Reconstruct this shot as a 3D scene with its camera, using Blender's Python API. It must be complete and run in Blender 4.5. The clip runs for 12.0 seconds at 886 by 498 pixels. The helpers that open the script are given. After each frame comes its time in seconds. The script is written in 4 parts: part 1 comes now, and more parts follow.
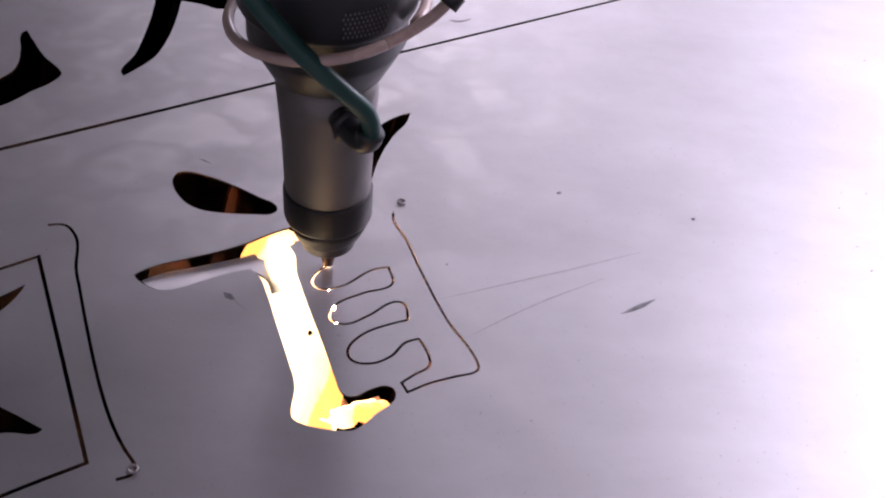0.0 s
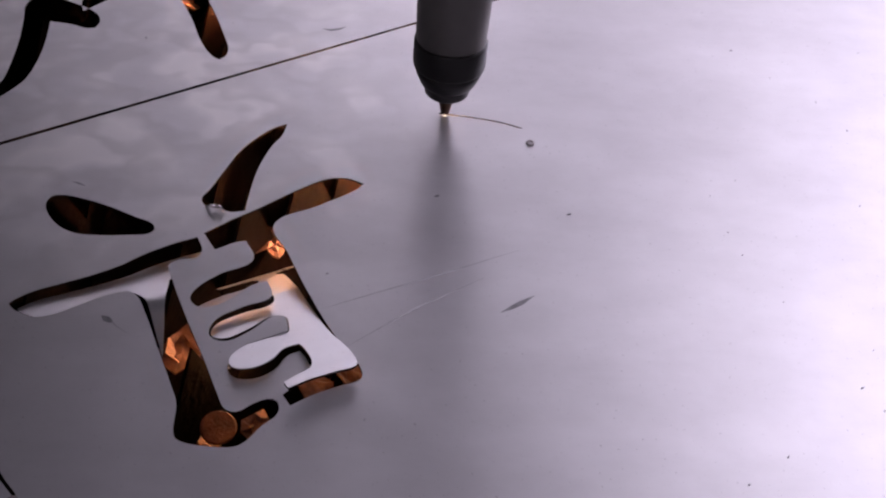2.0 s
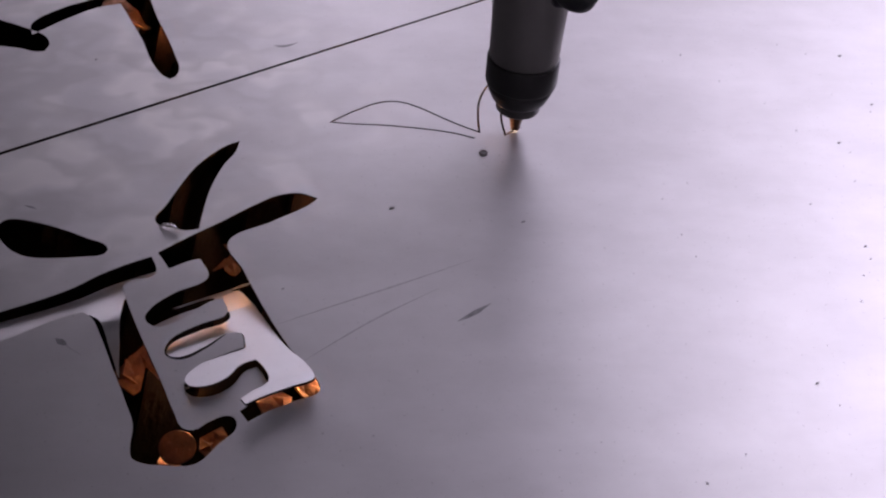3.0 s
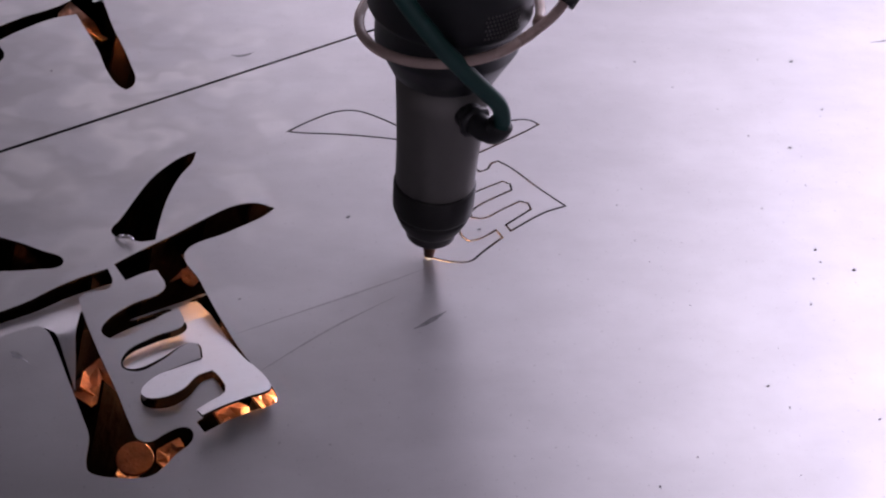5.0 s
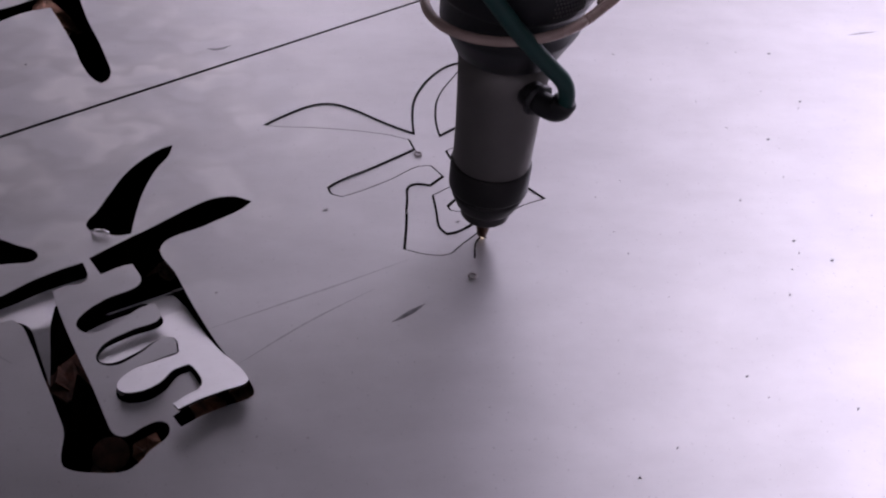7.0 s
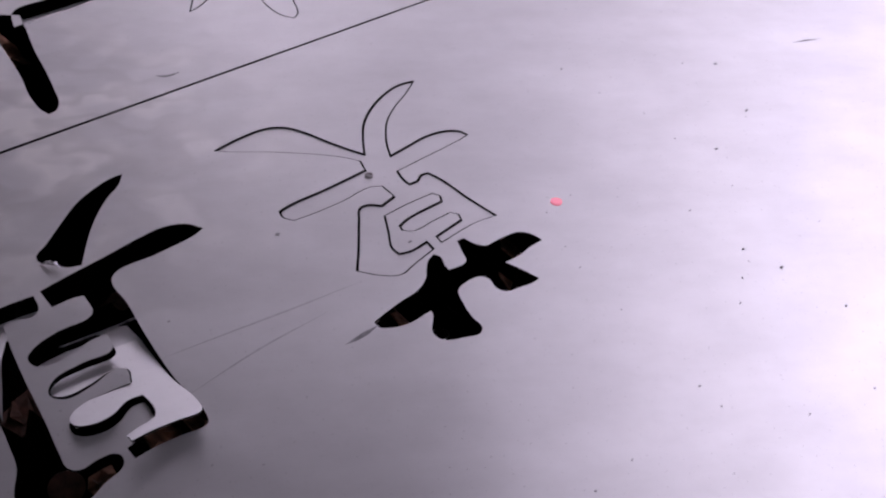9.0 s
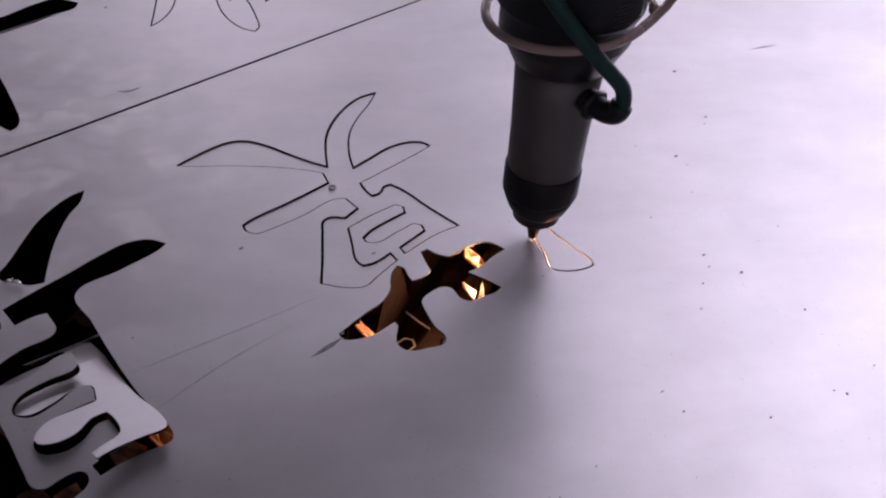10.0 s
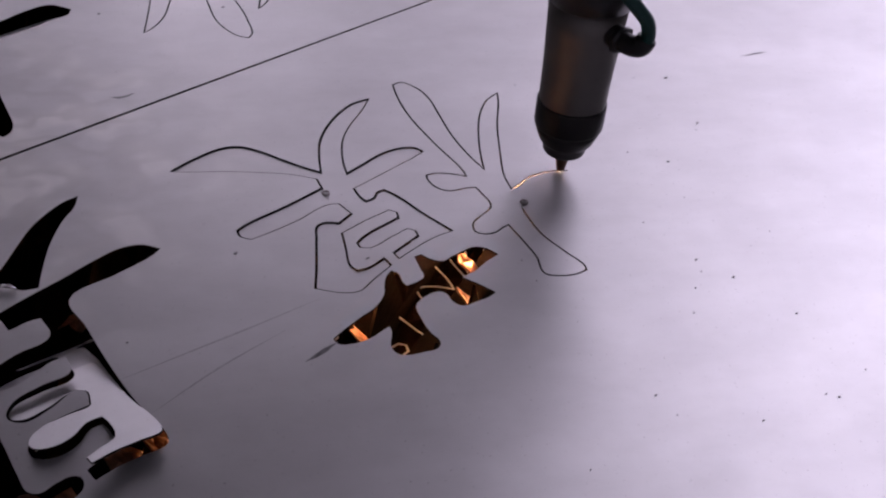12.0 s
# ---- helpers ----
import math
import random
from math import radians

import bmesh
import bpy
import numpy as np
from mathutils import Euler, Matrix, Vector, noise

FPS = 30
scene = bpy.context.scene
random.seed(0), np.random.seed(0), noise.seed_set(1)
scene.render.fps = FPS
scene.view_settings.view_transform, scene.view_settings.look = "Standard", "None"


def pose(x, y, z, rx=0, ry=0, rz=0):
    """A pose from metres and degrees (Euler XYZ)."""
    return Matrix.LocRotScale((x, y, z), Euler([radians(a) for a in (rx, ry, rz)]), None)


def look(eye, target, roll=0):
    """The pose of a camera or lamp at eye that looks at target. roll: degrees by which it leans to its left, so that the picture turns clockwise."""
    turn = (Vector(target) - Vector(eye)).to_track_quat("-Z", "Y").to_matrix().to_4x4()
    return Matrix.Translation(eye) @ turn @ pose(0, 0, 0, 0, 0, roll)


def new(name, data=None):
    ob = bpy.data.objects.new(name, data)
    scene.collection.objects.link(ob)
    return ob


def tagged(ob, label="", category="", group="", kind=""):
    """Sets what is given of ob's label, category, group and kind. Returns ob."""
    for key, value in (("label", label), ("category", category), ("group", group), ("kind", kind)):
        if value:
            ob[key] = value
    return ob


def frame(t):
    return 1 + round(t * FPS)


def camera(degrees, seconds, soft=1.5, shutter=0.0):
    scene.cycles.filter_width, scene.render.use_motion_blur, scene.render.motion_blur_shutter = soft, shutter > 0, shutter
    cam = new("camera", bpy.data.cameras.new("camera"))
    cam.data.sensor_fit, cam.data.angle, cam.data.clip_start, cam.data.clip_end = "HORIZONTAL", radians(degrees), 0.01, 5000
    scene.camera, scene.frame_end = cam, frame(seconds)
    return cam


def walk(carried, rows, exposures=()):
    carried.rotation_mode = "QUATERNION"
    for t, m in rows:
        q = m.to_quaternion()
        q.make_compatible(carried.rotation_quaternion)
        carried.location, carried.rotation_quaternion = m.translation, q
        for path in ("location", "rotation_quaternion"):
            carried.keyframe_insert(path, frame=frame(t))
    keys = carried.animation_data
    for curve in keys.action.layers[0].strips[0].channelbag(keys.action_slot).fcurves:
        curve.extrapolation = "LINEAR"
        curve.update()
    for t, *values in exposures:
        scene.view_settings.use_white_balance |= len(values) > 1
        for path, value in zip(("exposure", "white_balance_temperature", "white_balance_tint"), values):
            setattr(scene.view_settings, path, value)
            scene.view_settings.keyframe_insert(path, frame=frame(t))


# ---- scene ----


def aim(x, y, z, yaw, pitch, roll):
    """A camera pose from its place and the way it looks, in degrees."""
    a, b = radians(yaw), radians(pitch)
    ahead = Vector((-math.sin(a) * math.cos(b), math.cos(a) * math.cos(b), math.sin(b)))
    eye = Vector((x, y, z))
    return look(eye, eye + ahead, roll)


cam = camera(41.4, 12.0, soft=2.2)
walk(cam, [
    (0, aim(-0.0004, -0.5133, 0.4807, -0.02, -43.12, 5.09)),
    (0.5, aim(0.0009, -0.5099, 0.4822, 0.31, -43.10, 5.21)),
    (1, aim(-0.0020, -0.5138, 0.4824, -1.05, -42.87, 6.01)),
    (1.5, aim(0.0099, -0.5171, 0.4866, -3.65, -42.87, 6.24)),
    (2, aim(0.0224, -0.5147, 0.4889, -5.46, -42.75, 5.48)),
    (2.5, aim(0.0284, -0.5166, 0.4861, -6.18, -42.35, 5.14)),
    (3, aim(0.0320, -0.5183, 0.4883, -7.28, -41.87, 4.76)),
    (5, aim(0.0395, -0.5209, 0.4954, -9.28, -41.62, 5.44)),
    (5.5, aim(0.0410, -0.5208, 0.4928, -9.49, -41.44, 5.60)),
    (6, aim(0.0440, -0.5217, 0.4950, -10.05, -41.34, 5.76)),
    (6.5, aim(0.0425, -0.5218, 0.4903, -10.44, -41.34, 5.95)),
    (7, aim(0.0417, -0.5213, 0.4901, -10.50, -41.57, 5.97)),
    (9, aim(0.0527, -0.5217, 0.4963, -12.34, -40.84, 5.22)),
    (9.5, aim(0.0563, -0.5250, 0.4958, -13.59, -40.83, 5.32)),
    (10, aim(0.0569, -0.5242, 0.5014, -14.16, -40.37, 5.42)),
    (10.5, aim(0.0541, -0.5247, 0.4998, -14.50, -40.31, 5.53)),
    (11, aim(0.0523, -0.5267, 0.4991, -14.66, -39.90, 5.76)),
    (11.5, aim(0.0527, -0.5271, 0.5012, -14.59, -39.87, 5.72)),
    (12, aim(0.0534, -0.5270, 0.5010, -14.79, -39.90, 5.77)),
], exposures=[(0, 0.76), (0.5, 0.56), (1, 0.46), (1.5, 0.28), (2.2, 0.26), (3, 0.12), (5, 0.16), (5.5, 0.04), (6, 0.0), (7, 0.04), (8.6, 0.0), (9, 0.02), (9.5, -0.16), (10, -0.14), (10.5, -0.2), (12, -0.31)])

# ---- light: daylight from unseen windows beyond the machine and an added roof fill ----
world = bpy.data.worlds.new("world")
scene.world = world
world.use_nodes = True
sky = world.node_tree.nodes.new("ShaderNodeTexSky")
sky.sky_type, sky.sun_disc, sky.sun_elevation, sky.sun_rotation = "NISHITA", False, radians(40), radians(40)
world.node_tree.links.new(sky.outputs[0], world.node_tree.nodes["Background"].inputs[0])
world.node_tree.nodes["Background"].inputs[1].default_value = 0.1
scene.view_settings.exposure = 0.0


def area_lamp(name, eye, target, width, height, watts, colour):
    data = bpy.data.lights.new(name, "AREA")
    data.shape, data.size, data.size_y, data.energy, data.color = "RECTANGLE", width, height, watts, colour
    ob = new(name, data)
    ob.matrix_world = look(eye, target)
    return ob


DAY, COOL = (0.955, 0.845, 1.03), (0.89, 0.805, 1.03)
# Lamps sized and placed to set the brightness across the sheet.
area_lamp("window_lamp", (3.9, 8.85, 2.8), (3.9, 0, 2.8), 5.2, 3.8, 106, DAY)
area_lamp("window_lamp", (0.2, 8.85, 2.4), (0.2, 0, 2.4), 1.8, 3.0, 110, DAY)
area_lamp("window_lamp", (7.85, 7.0, 3.4), (0, 7.0, 3.4), 3.2, 4.6, 600, COOL)
area_lamp("window_lamp", (-1.95, 8.85, 2.3), (-1.95, 0, 2.3), 2.1, 2.4, 54, DAY)
# Fill added overhead to brighten the lower right of the sheet.
area_lamp("roof_fill_lamp", (5.3, 5.4, 6.85), (5.3, 5.4, 0), 4.6, 4.8, 240, DAY)


# ---- materials ----
def material(name):
    m = bpy.data.materials.new(name)
    m.use_nodes = True
    n, l = m.node_tree.nodes, m.node_tree.links
    return m, n, l, n["Principled BSDF"]


def ramp(n, l, source, stops):
    r = n.new("ShaderNodeValToRGB")
    while len(r.color_ramp.elements) < len(stops):
        r.color_ramp.elements.new(0.5)
    for e, (p, c) in zip(r.color_ramp.elements, stops):
        e.position, e.color = p, (*c, 1) if len(c) == 3 else c
    l.new(source, r.inputs[0])
    return r.outputs[0]


def noise_tex(n, l, scale, detail=4.0, stretch=(1, 1, 1), rough=0.55):
    tc, mp, t = n.new("ShaderNodeTexCoord"), n.new("ShaderNodeMapping"), n.new("ShaderNodeTexNoise")
    mp.inputs["Scale"].default_value = stretch
    t.inputs["Scale"].default_value, t.inputs["Detail"].default_value, t.inputs["Roughness"].default_value = scale, detail, rough
    l.new(tc.outputs["Object"], mp.inputs[0])
    l.new(mp.outputs[0], t.inputs[0])
    return t.outputs[0]


def bump(n, l, p, source, strength, distance):
    b = n.new("ShaderNodeBump")
    b.inputs["Strength"].default_value, b.inputs["Distance"].default_value = strength, distance
    l.new(source, b.inputs["Height"])
    l.new(b.outputs[0], p.inputs["Normal"])


def mixed(n, l, fac, a, b, kind="MIX"):
    m = n.new("ShaderNodeMix")
    m.data_type, m.blend_type = "RGBA", kind
    if isinstance(fac, float):
        m.inputs[0].default_value = fac
    else:
        l.new(fac, m.inputs[0])
    for s, v in ((m.inputs[6], a), (m.inputs[7], b)):
        if isinstance(v, tuple):
            s.default_value = (*v, 1)
        else:
            l.new(v, s)
    return m.outputs[2]


def sheet_steel():
    m, n, l, p = material("stainless_sheet")
    cloud = noise_tex(n, l, 7.0, 5.0)
    film = noise_tex(n, l, 26.0, 4.0)
    grain = noise_tex(n, l, 240.0, 2.0, (0.12, 1, 1))
    tone = ramp(n, l, cloud, [(0.3, (0.55, 0.54, 0.56)), (0.7, (0.62, 0.61, 0.63))])
    dust = ramp(n, l, film, [(0.4, (0.96, 0.96, 0.96)), (0.7, (1, 1, 1))])
    geo, away = n.new("ShaderNodeTexCoord"), n.new("ShaderNodeVectorMath")
    away.operation, away.inputs[1].default_value = "DISTANCE", (-0.14, 0.17, 0)
    l.new(geo.outputs["Object"], away.inputs[0])
    near = ramp(n, l, away.outputs["Value"], [(0.08, (1, 1, 1)), (0.25, (0, 0, 0))])
    patch = ramp(n, l, noise_tex(n, l, 17.0, 1.5), [(0.40, (0, 0, 0)), (0.49, (0.2,) * 3), (0.58, (0.95,) * 3), (0.70, (0.6,) * 3)])
    smear = ramp(n, l, noise_tex(n, l, 9.0, 6.0, (1, 2.2, 1), 0.65), [(0.38, (0.92, 0.92, 0.92)), (0.62, (1, 1, 1))])
    speck = ramp(n, l, noise_tex(n, l, 420.0, 2.0), [(0.24, (0.72, 0.71, 0.72)), (0.33, (1, 1, 1))])
    wiped = mixed(n, l, 1.0, near, patch, "MULTIPLY")
    base = mixed(n, l, 1.0, mixed(n, l, 1.0, mixed(n, l, 1.0, tone, dust, "MULTIPLY"), smear, "MULTIPLY"), speck, "MULTIPLY")
    gloss, matt, mix = n.new("ShaderNodeBsdfAnisotropic"), n.new("ShaderNodeBsdfDiffuse"), n.new("ShaderNodeMixShader")
    gloss.distribution = "GGX"
    vein = ramp(n, l, noise_tex(n, l, 13.0, 2.5, (1, 1.4, 1)), [(0.40, (0, 0, 0)), (0.48, (0.42,) * 3), (0.51, (0.45,) * 3), (0.56, (0, 0, 0))])
    wide = ramp(n, l, away.outputs["Value"], [(0.10, (1, 1, 1)), (0.26, (0, 0, 0))])
    dried = mixed(n, l, 1.0, wide, vein, "MULTIPLY")
    colour = mixed(n, l, dried, mixed(n, l, wiped, base, (0.72, 0.70, 0.70)), (0.43, 0.42, 0.43))
    l.new(colour, gloss.inputs["Color"])
    l.new(colour, matt.inputs["Color"])
    l.new(ramp(n, l, film, [(0.3, (0.42,) * 3), (0.75, (0.46,) * 3)]), gloss.inputs["Roughness"])
    bump(n, l, gloss, grain, 0.05, 0.0004)
    rolled = n.new("ShaderNodeCombineXYZ")
    rolled.inputs[0].default_value, rolled.inputs[1].default_value = 0.995, 0.10
    l.new(rolled.outputs[0], gloss.inputs["Tangent"])
    gloss.inputs["Anisotropy"].default_value = 0.2
    mix.inputs[0].default_value = 0.08
    l.new(gloss.outputs[0], mix.inputs[1])
    l.new(matt.outputs[0], mix.inputs[2])
    l.new(mix.outputs[0], n["Material Output"].inputs["Surface"])
    n.remove(p)
    return m


def metal(name, base, rough, metallic=1.0, spread=0.15, scale=60.0, relief=0.08):
    m, n, l, p = material(name)
    t = noise_tex(n, l, scale, 5.0)
    lo, hi = tuple(c * (1 - spread) for c in base), tuple(min(1, c * (1 + spread)) for c in base)
    l.new(ramp(n, l, t, [(0.3, lo), (0.7, hi)]), p.inputs["Base Color"])
    l.new(ramp(n, l, t, [(0.3, (rough * 0.85,) * 3), (0.7, (min(1, rough * 1.2),) * 3)]), p.inputs["Roughness"])
    p.inputs["Metallic"].default_value = metallic
    bump(n, l, p, noise_tex(n, l, scale * 6, 2.0), relief, 0.0004)
    return m


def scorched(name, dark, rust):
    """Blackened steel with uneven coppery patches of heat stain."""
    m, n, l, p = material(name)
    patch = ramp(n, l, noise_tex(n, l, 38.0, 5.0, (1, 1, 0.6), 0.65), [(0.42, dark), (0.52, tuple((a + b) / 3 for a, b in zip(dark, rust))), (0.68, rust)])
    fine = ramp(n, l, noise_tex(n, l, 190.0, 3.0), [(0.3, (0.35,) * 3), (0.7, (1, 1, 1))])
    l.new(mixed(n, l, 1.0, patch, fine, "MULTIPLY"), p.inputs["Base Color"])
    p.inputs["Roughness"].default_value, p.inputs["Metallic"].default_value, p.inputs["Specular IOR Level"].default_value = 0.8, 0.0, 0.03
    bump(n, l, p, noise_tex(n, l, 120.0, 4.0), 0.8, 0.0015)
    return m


def glow(name, colour, strength):
    m, n, l, p = material(name)
    p.inputs["Base Color"].default_value = (*colour, 1)
    p.inputs["Emission Color"].default_value, p.inputs["Emission Strength"].default_value = (*colour, 1), strength
    return m


def fire_body():
    """Burning gas: white in the middle, yellow and then orange towards its rim."""
    m, n, l, p = material("burning_gas")
    tc, mp, ball = n.new("ShaderNodeTexCoord"), n.new("ShaderNodeMapping"), n.new("ShaderNodeVectorMath")
    mp.inputs["Scale"].default_value, mp.inputs["Rotation"].default_value, ball.operation = (25, 7.5, 0), (0, 0, radians(-14)), "LENGTH"
    l.new(tc.outputs["Object"], mp.inputs[0])
    l.new(mp.outputs[0], ball.inputs[0])
    ripple, total = n.new("ShaderNodeMath"), n.new("ShaderNodeMath")
    ripple.operation, ripple.inputs[1].default_value = "MULTIPLY", 0.5
    l.new(noise_tex(n, l, 60.0, 4.0, (1, 0.35, 1)), ripple.inputs[0])
    l.new(ball.outputs["Value"], total.inputs[0])
    l.new(ripple.outputs[0], total.inputs[1])
    l.new(ramp(n, l, total.outputs[0], [(0.3, (1.0, 0.80, 0.58)), (0.75, (1.0, 0.66, 0.34)), (0.95, (1.0, 0.55, 0.22)), (1.0, (0.85, 0.32, 0.07))]), p.inputs["Emission Color"])
    p.inputs["Base Color"].default_value, p.inputs["Emission Strength"].default_value = (0.05, 0.02, 0.01, 1), 1.9
    return m


STEEL = sheet_steel()
# Scorched, but coloured darker than real so the openings keep their shade.
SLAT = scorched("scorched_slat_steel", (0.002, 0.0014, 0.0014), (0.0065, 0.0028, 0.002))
TRAY = metal("rusty_tray", (0.055, 0.038, 0.03), 0.7, 0.2, 0.6, 30.0, 0.6)
BODY = metal("brushed_aluminium", (0.20, 0.19, 0.182), 0.56, 1.0, 0.12)
RING = metal("blackened_steel_ring", (0.024, 0.022, 0.022), 0.45, 0.5, 0.2)
PALE = metal("pale_metal", (0.16, 0.155, 0.155), 0.45, 0.6, 0.1)
HOLDER = metal("dull_holder_steel", (0.09, 0.085, 0.085), 0.4, 0.9, 0.2)
COLLAR = metal("black_anodised", (0.022, 0.022, 0.025), 0.4, 0.3, 0.2)
NOZZLE = metal("tarnished_copper", (0.15, 0.085, 0.06), 0.4, 1.0, 0.25, 90.0)
FITTING = metal("black_plastic_fitting", (0.016, 0.016, 0.018), 0.35, 0.0, 0.2)
SLEEVE = metal("olive_grey_sleeve", (0.22, 0.21, 0.18), 0.5, 0.0, 0.2, 60.0, 0.1)
HOSE = metal("teal_hose", (0.007, 0.05, 0.044), 0.42, 0.0, 0.12, 30.0, 0.03)
TUBE = metal("clear_pink_tube", (0.46, 0.34, 0.30), 0.25, 0.0, 0.15, 30.0, 0.03)
BURNT = metal("burnt_cut_edge", (0.012, 0.010, 0.010), 0.8, 0.0, 0.4, 150.0, 0.5)
BURNT.node_tree.nodes["Principled BSDF"].inputs["Specular IOR Level"].default_value = 0.05
# Crust colour lowered as well, to hold the openings' shade.
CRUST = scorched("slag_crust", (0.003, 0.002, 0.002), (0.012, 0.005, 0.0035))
BRIGHT = metal("bright_steel", (0.7, 0.68, 0.69), 0.25, 1.0, 0.08)
SCRAP = metal("heat_stained_scrap", (0.22, 0.11, 0.07), 0.42, 0.6, 0.7, 90.0, 1.0)
# Darker copy of the scrap, with the shade deep down put into its colour.
DEEP_SCRAP = metal("deep_shade_scrap", (0.13, 0.058, 0.04), 0.6, 0.2, 0.6, 90.0, 1.0)
DROSS = metal("dark_dross", (0.34, 0.31, 0.31), 0.3, 0.5, 0.3, 200.0, 0.4)
GRIME = metal("grey_grime", (0.24, 0.235, 0.245), 0.85, 0.0, 0.3, 200.0, 0.2)
GRIME.node_tree.nodes["Principled BSDF"].inputs["Specular IOR Level"].default_value = 0.15
PLASTER = metal("painted_hall_wall", (0.075, 0.08, 0.066), 0.8, 0.0, 0.1, 3.0, 0.1)
# Pale reflector behind the camera, added to lift the torch's front and the openings.
FILL_WALL = metal("pale_fill_wall", (0.66, 0.65, 0.66), 0.8, 0.0, 0.06, 3.0, 0.1)
PANE = metal("milky_pane", (0.7, 0.7, 0.72), 0.4, 0.0, 0.05, 3.0, 0.02)
CONCRETE = metal("concrete_floor", (0.18, 0.175, 0.17), 0.8, 0.0, 0.2, 2.0, 0.2)
SPARK = glow("white_hot_spark", (1.0, 0.46, 0.22), 5000.0)
FLAKE_LIGHT = glow("flake_light_glow", (1.0, 0.44, 0.17), 700.0)
TRACE = glow("orange_spark_trace", (1.0, 0.45, 0.25), 2.2)
HOT = glow("white_hot_spot", (1.0, 0.8, 0.62), 3.0)
FIRE = glow("white_hot_fire", (1.0, 0.72, 0.42), 5.0)
FIREBALL = fire_body()
STREAK = glow("yellow_hot_trail", (1.0, 0.6, 0.25), 30.0)
FAINT = metal("faint_scratch", (0.42, 0.41, 0.43), 0.5, 0.6, 0.2, 200.0, 0.1)
FLASH = glow("pierce_flash", (1.0, 0.60, 0.36), 14.0)
POINTER = glow("red_pointer_light", (0.9, 0.24, 0.34), 0.6)


# ---- mesh helpers ----
def mesh_of(name, bm, mat, smooth=False, edge=None):
    me = bpy.data.meshes.new(name)
    bmesh.ops.recalc_face_normals(bm, faces=bm.faces)
    bm.to_mesh(me)
    bm.free()
    me.materials.append(mat)
    if edge:
        me.materials.append(edge)
        for f in me.polygons:
            f.material_index = 0 if abs(f.normal.z) > 0.5 else 1
    if smooth:
        for f in me.polygons:
            f.use_smooth = True
    return me


def part(name, bm, mat, parent=None, label="", smooth=False, edge=None):
    ob = new(name, mesh_of(name, bm, mat, smooth, edge))
    ob.parent = parent
    return tagged(ob, label)


def box(bm, x0, y0, z0, x1, y1, z1, m=None):
    made = bmesh.ops.create_cube(bm, size=1, matrix=Matrix.Translation(((x0 + x1) / 2, (y0 + y1) / 2, (z0 + z1) / 2)) @ Matrix.Diagonal((x1 - x0, y1 - y0, z1 - z0, 1)))["verts"]
    if m:
        bmesh.ops.transform(bm, matrix=m, verts=made)
    return made


def lathe(bm, profile, steps=48):
    """A turned solid from (radius, height) pairs."""
    rings = []
    for r, z in profile:
        rings.append([bm.verts.new((r * math.cos(k * math.tau / steps), r * math.sin(k * math.tau / steps), z)) for k in range(steps)])
    for a, b in zip(rings, rings[1:]):
        for k in range(steps):
            bm.faces.new((a[k], a[(k + 1) % steps], b[(k + 1) % steps], b[k]))
    bm.faces.new(rings[0])
    bm.faces.new(rings[-1])


def tube(bm, path, radius, steps=12):
    """A round tube along a list of points."""
    pts = [Vector(p) for p in path]
    rings, side = [], None
    for i, p in enumerate(pts):
        d = (pts[min(i + 1, len(pts) - 1)] - pts[max(i - 1, 0)]).normalized()
        side = (side - d * side.dot(d)).normalized() if side else d.orthogonal().normalized()
        up = d.cross(side)
        rings.append([bm.verts.new(p + radius * (math.cos(k * math.tau / steps) * side + math.sin(k * math.tau / steps) * up)) for k in range(steps)])
    for a, b in zip(rings, rings[1:]):
        for k in range(steps):
            bm.faces.new((a[k], a[(k + 1) % steps], b[(k + 1) % steps], b[k]))
    bm.faces.new(rings[0])
    bm.faces.new(rings[-1])


def spline(points, closed=True, step=2.5, corner=62):
    """A curve through the points, in millimetres, that keeps sharp corners sharp."""
    p = [Vector(q).to_2d() for q in points]
    n = len(p)
    tangent = []
    for i in range(n):
        if not closed and i in (0, n - 1):
            tangent.append(None)
            continue
        a, b = p[i] - p[i - 1], p[(i + 1) % n] - p[i]
        sharp = a.length < 1e-6 or b.length < 1e-6 or abs(a.angle_signed(b)) > radians(corner)
        tangent.append(None if sharp else (a.normalized() + b.normalized()).normalized())
    out = []
    for i in range(n if closed else n - 1):
        a, b = p[i], p[(i + 1) % n]
        d = (b - a).length
        ta, tb = tangent[i] or (b - a).normalized(), tangent[(i + 1) % n] or (b - a).normalized()
        count = max(1, round(d / step))
        for k in range(count):
            u = k / count
            h = (2 * u**3 - 3 * u**2 + 1, u**3 - 2 * u**2 + u, -2 * u**3 + 3 * u**2, u**3 - u**2)
            out.append(h[0] * a + h[1] * d * ta + h[2] * b + h[3] * d * tb)
    if not closed:
        out.append(p[-1])
    return out


def aside(points, by, closed=True):
    """The line moved sideways by so many millimetres, point by point."""
    n, out = len(points), []
    for i, q in enumerate(points):
        a = q - points[i - 1] if closed or i else points[1] - points[0]
        b = points[(i + 1) % n] - q if closed or i < n - 1 else a
        na, nb = Vector((-a.y, a.x)).normalized(), Vector((-b.y, b.x)).normalized()
        m = (na + nb)
        m = m.normalized() if m.length > 1e-6 else na
        out.append(q + m * by / max(0.55, m.dot(na)))
    return out


def turns_left(points):
    return sum(points[i - 1].x * q.y - q.x * points[i - 1].y for i, q in enumerate(points)) > 0


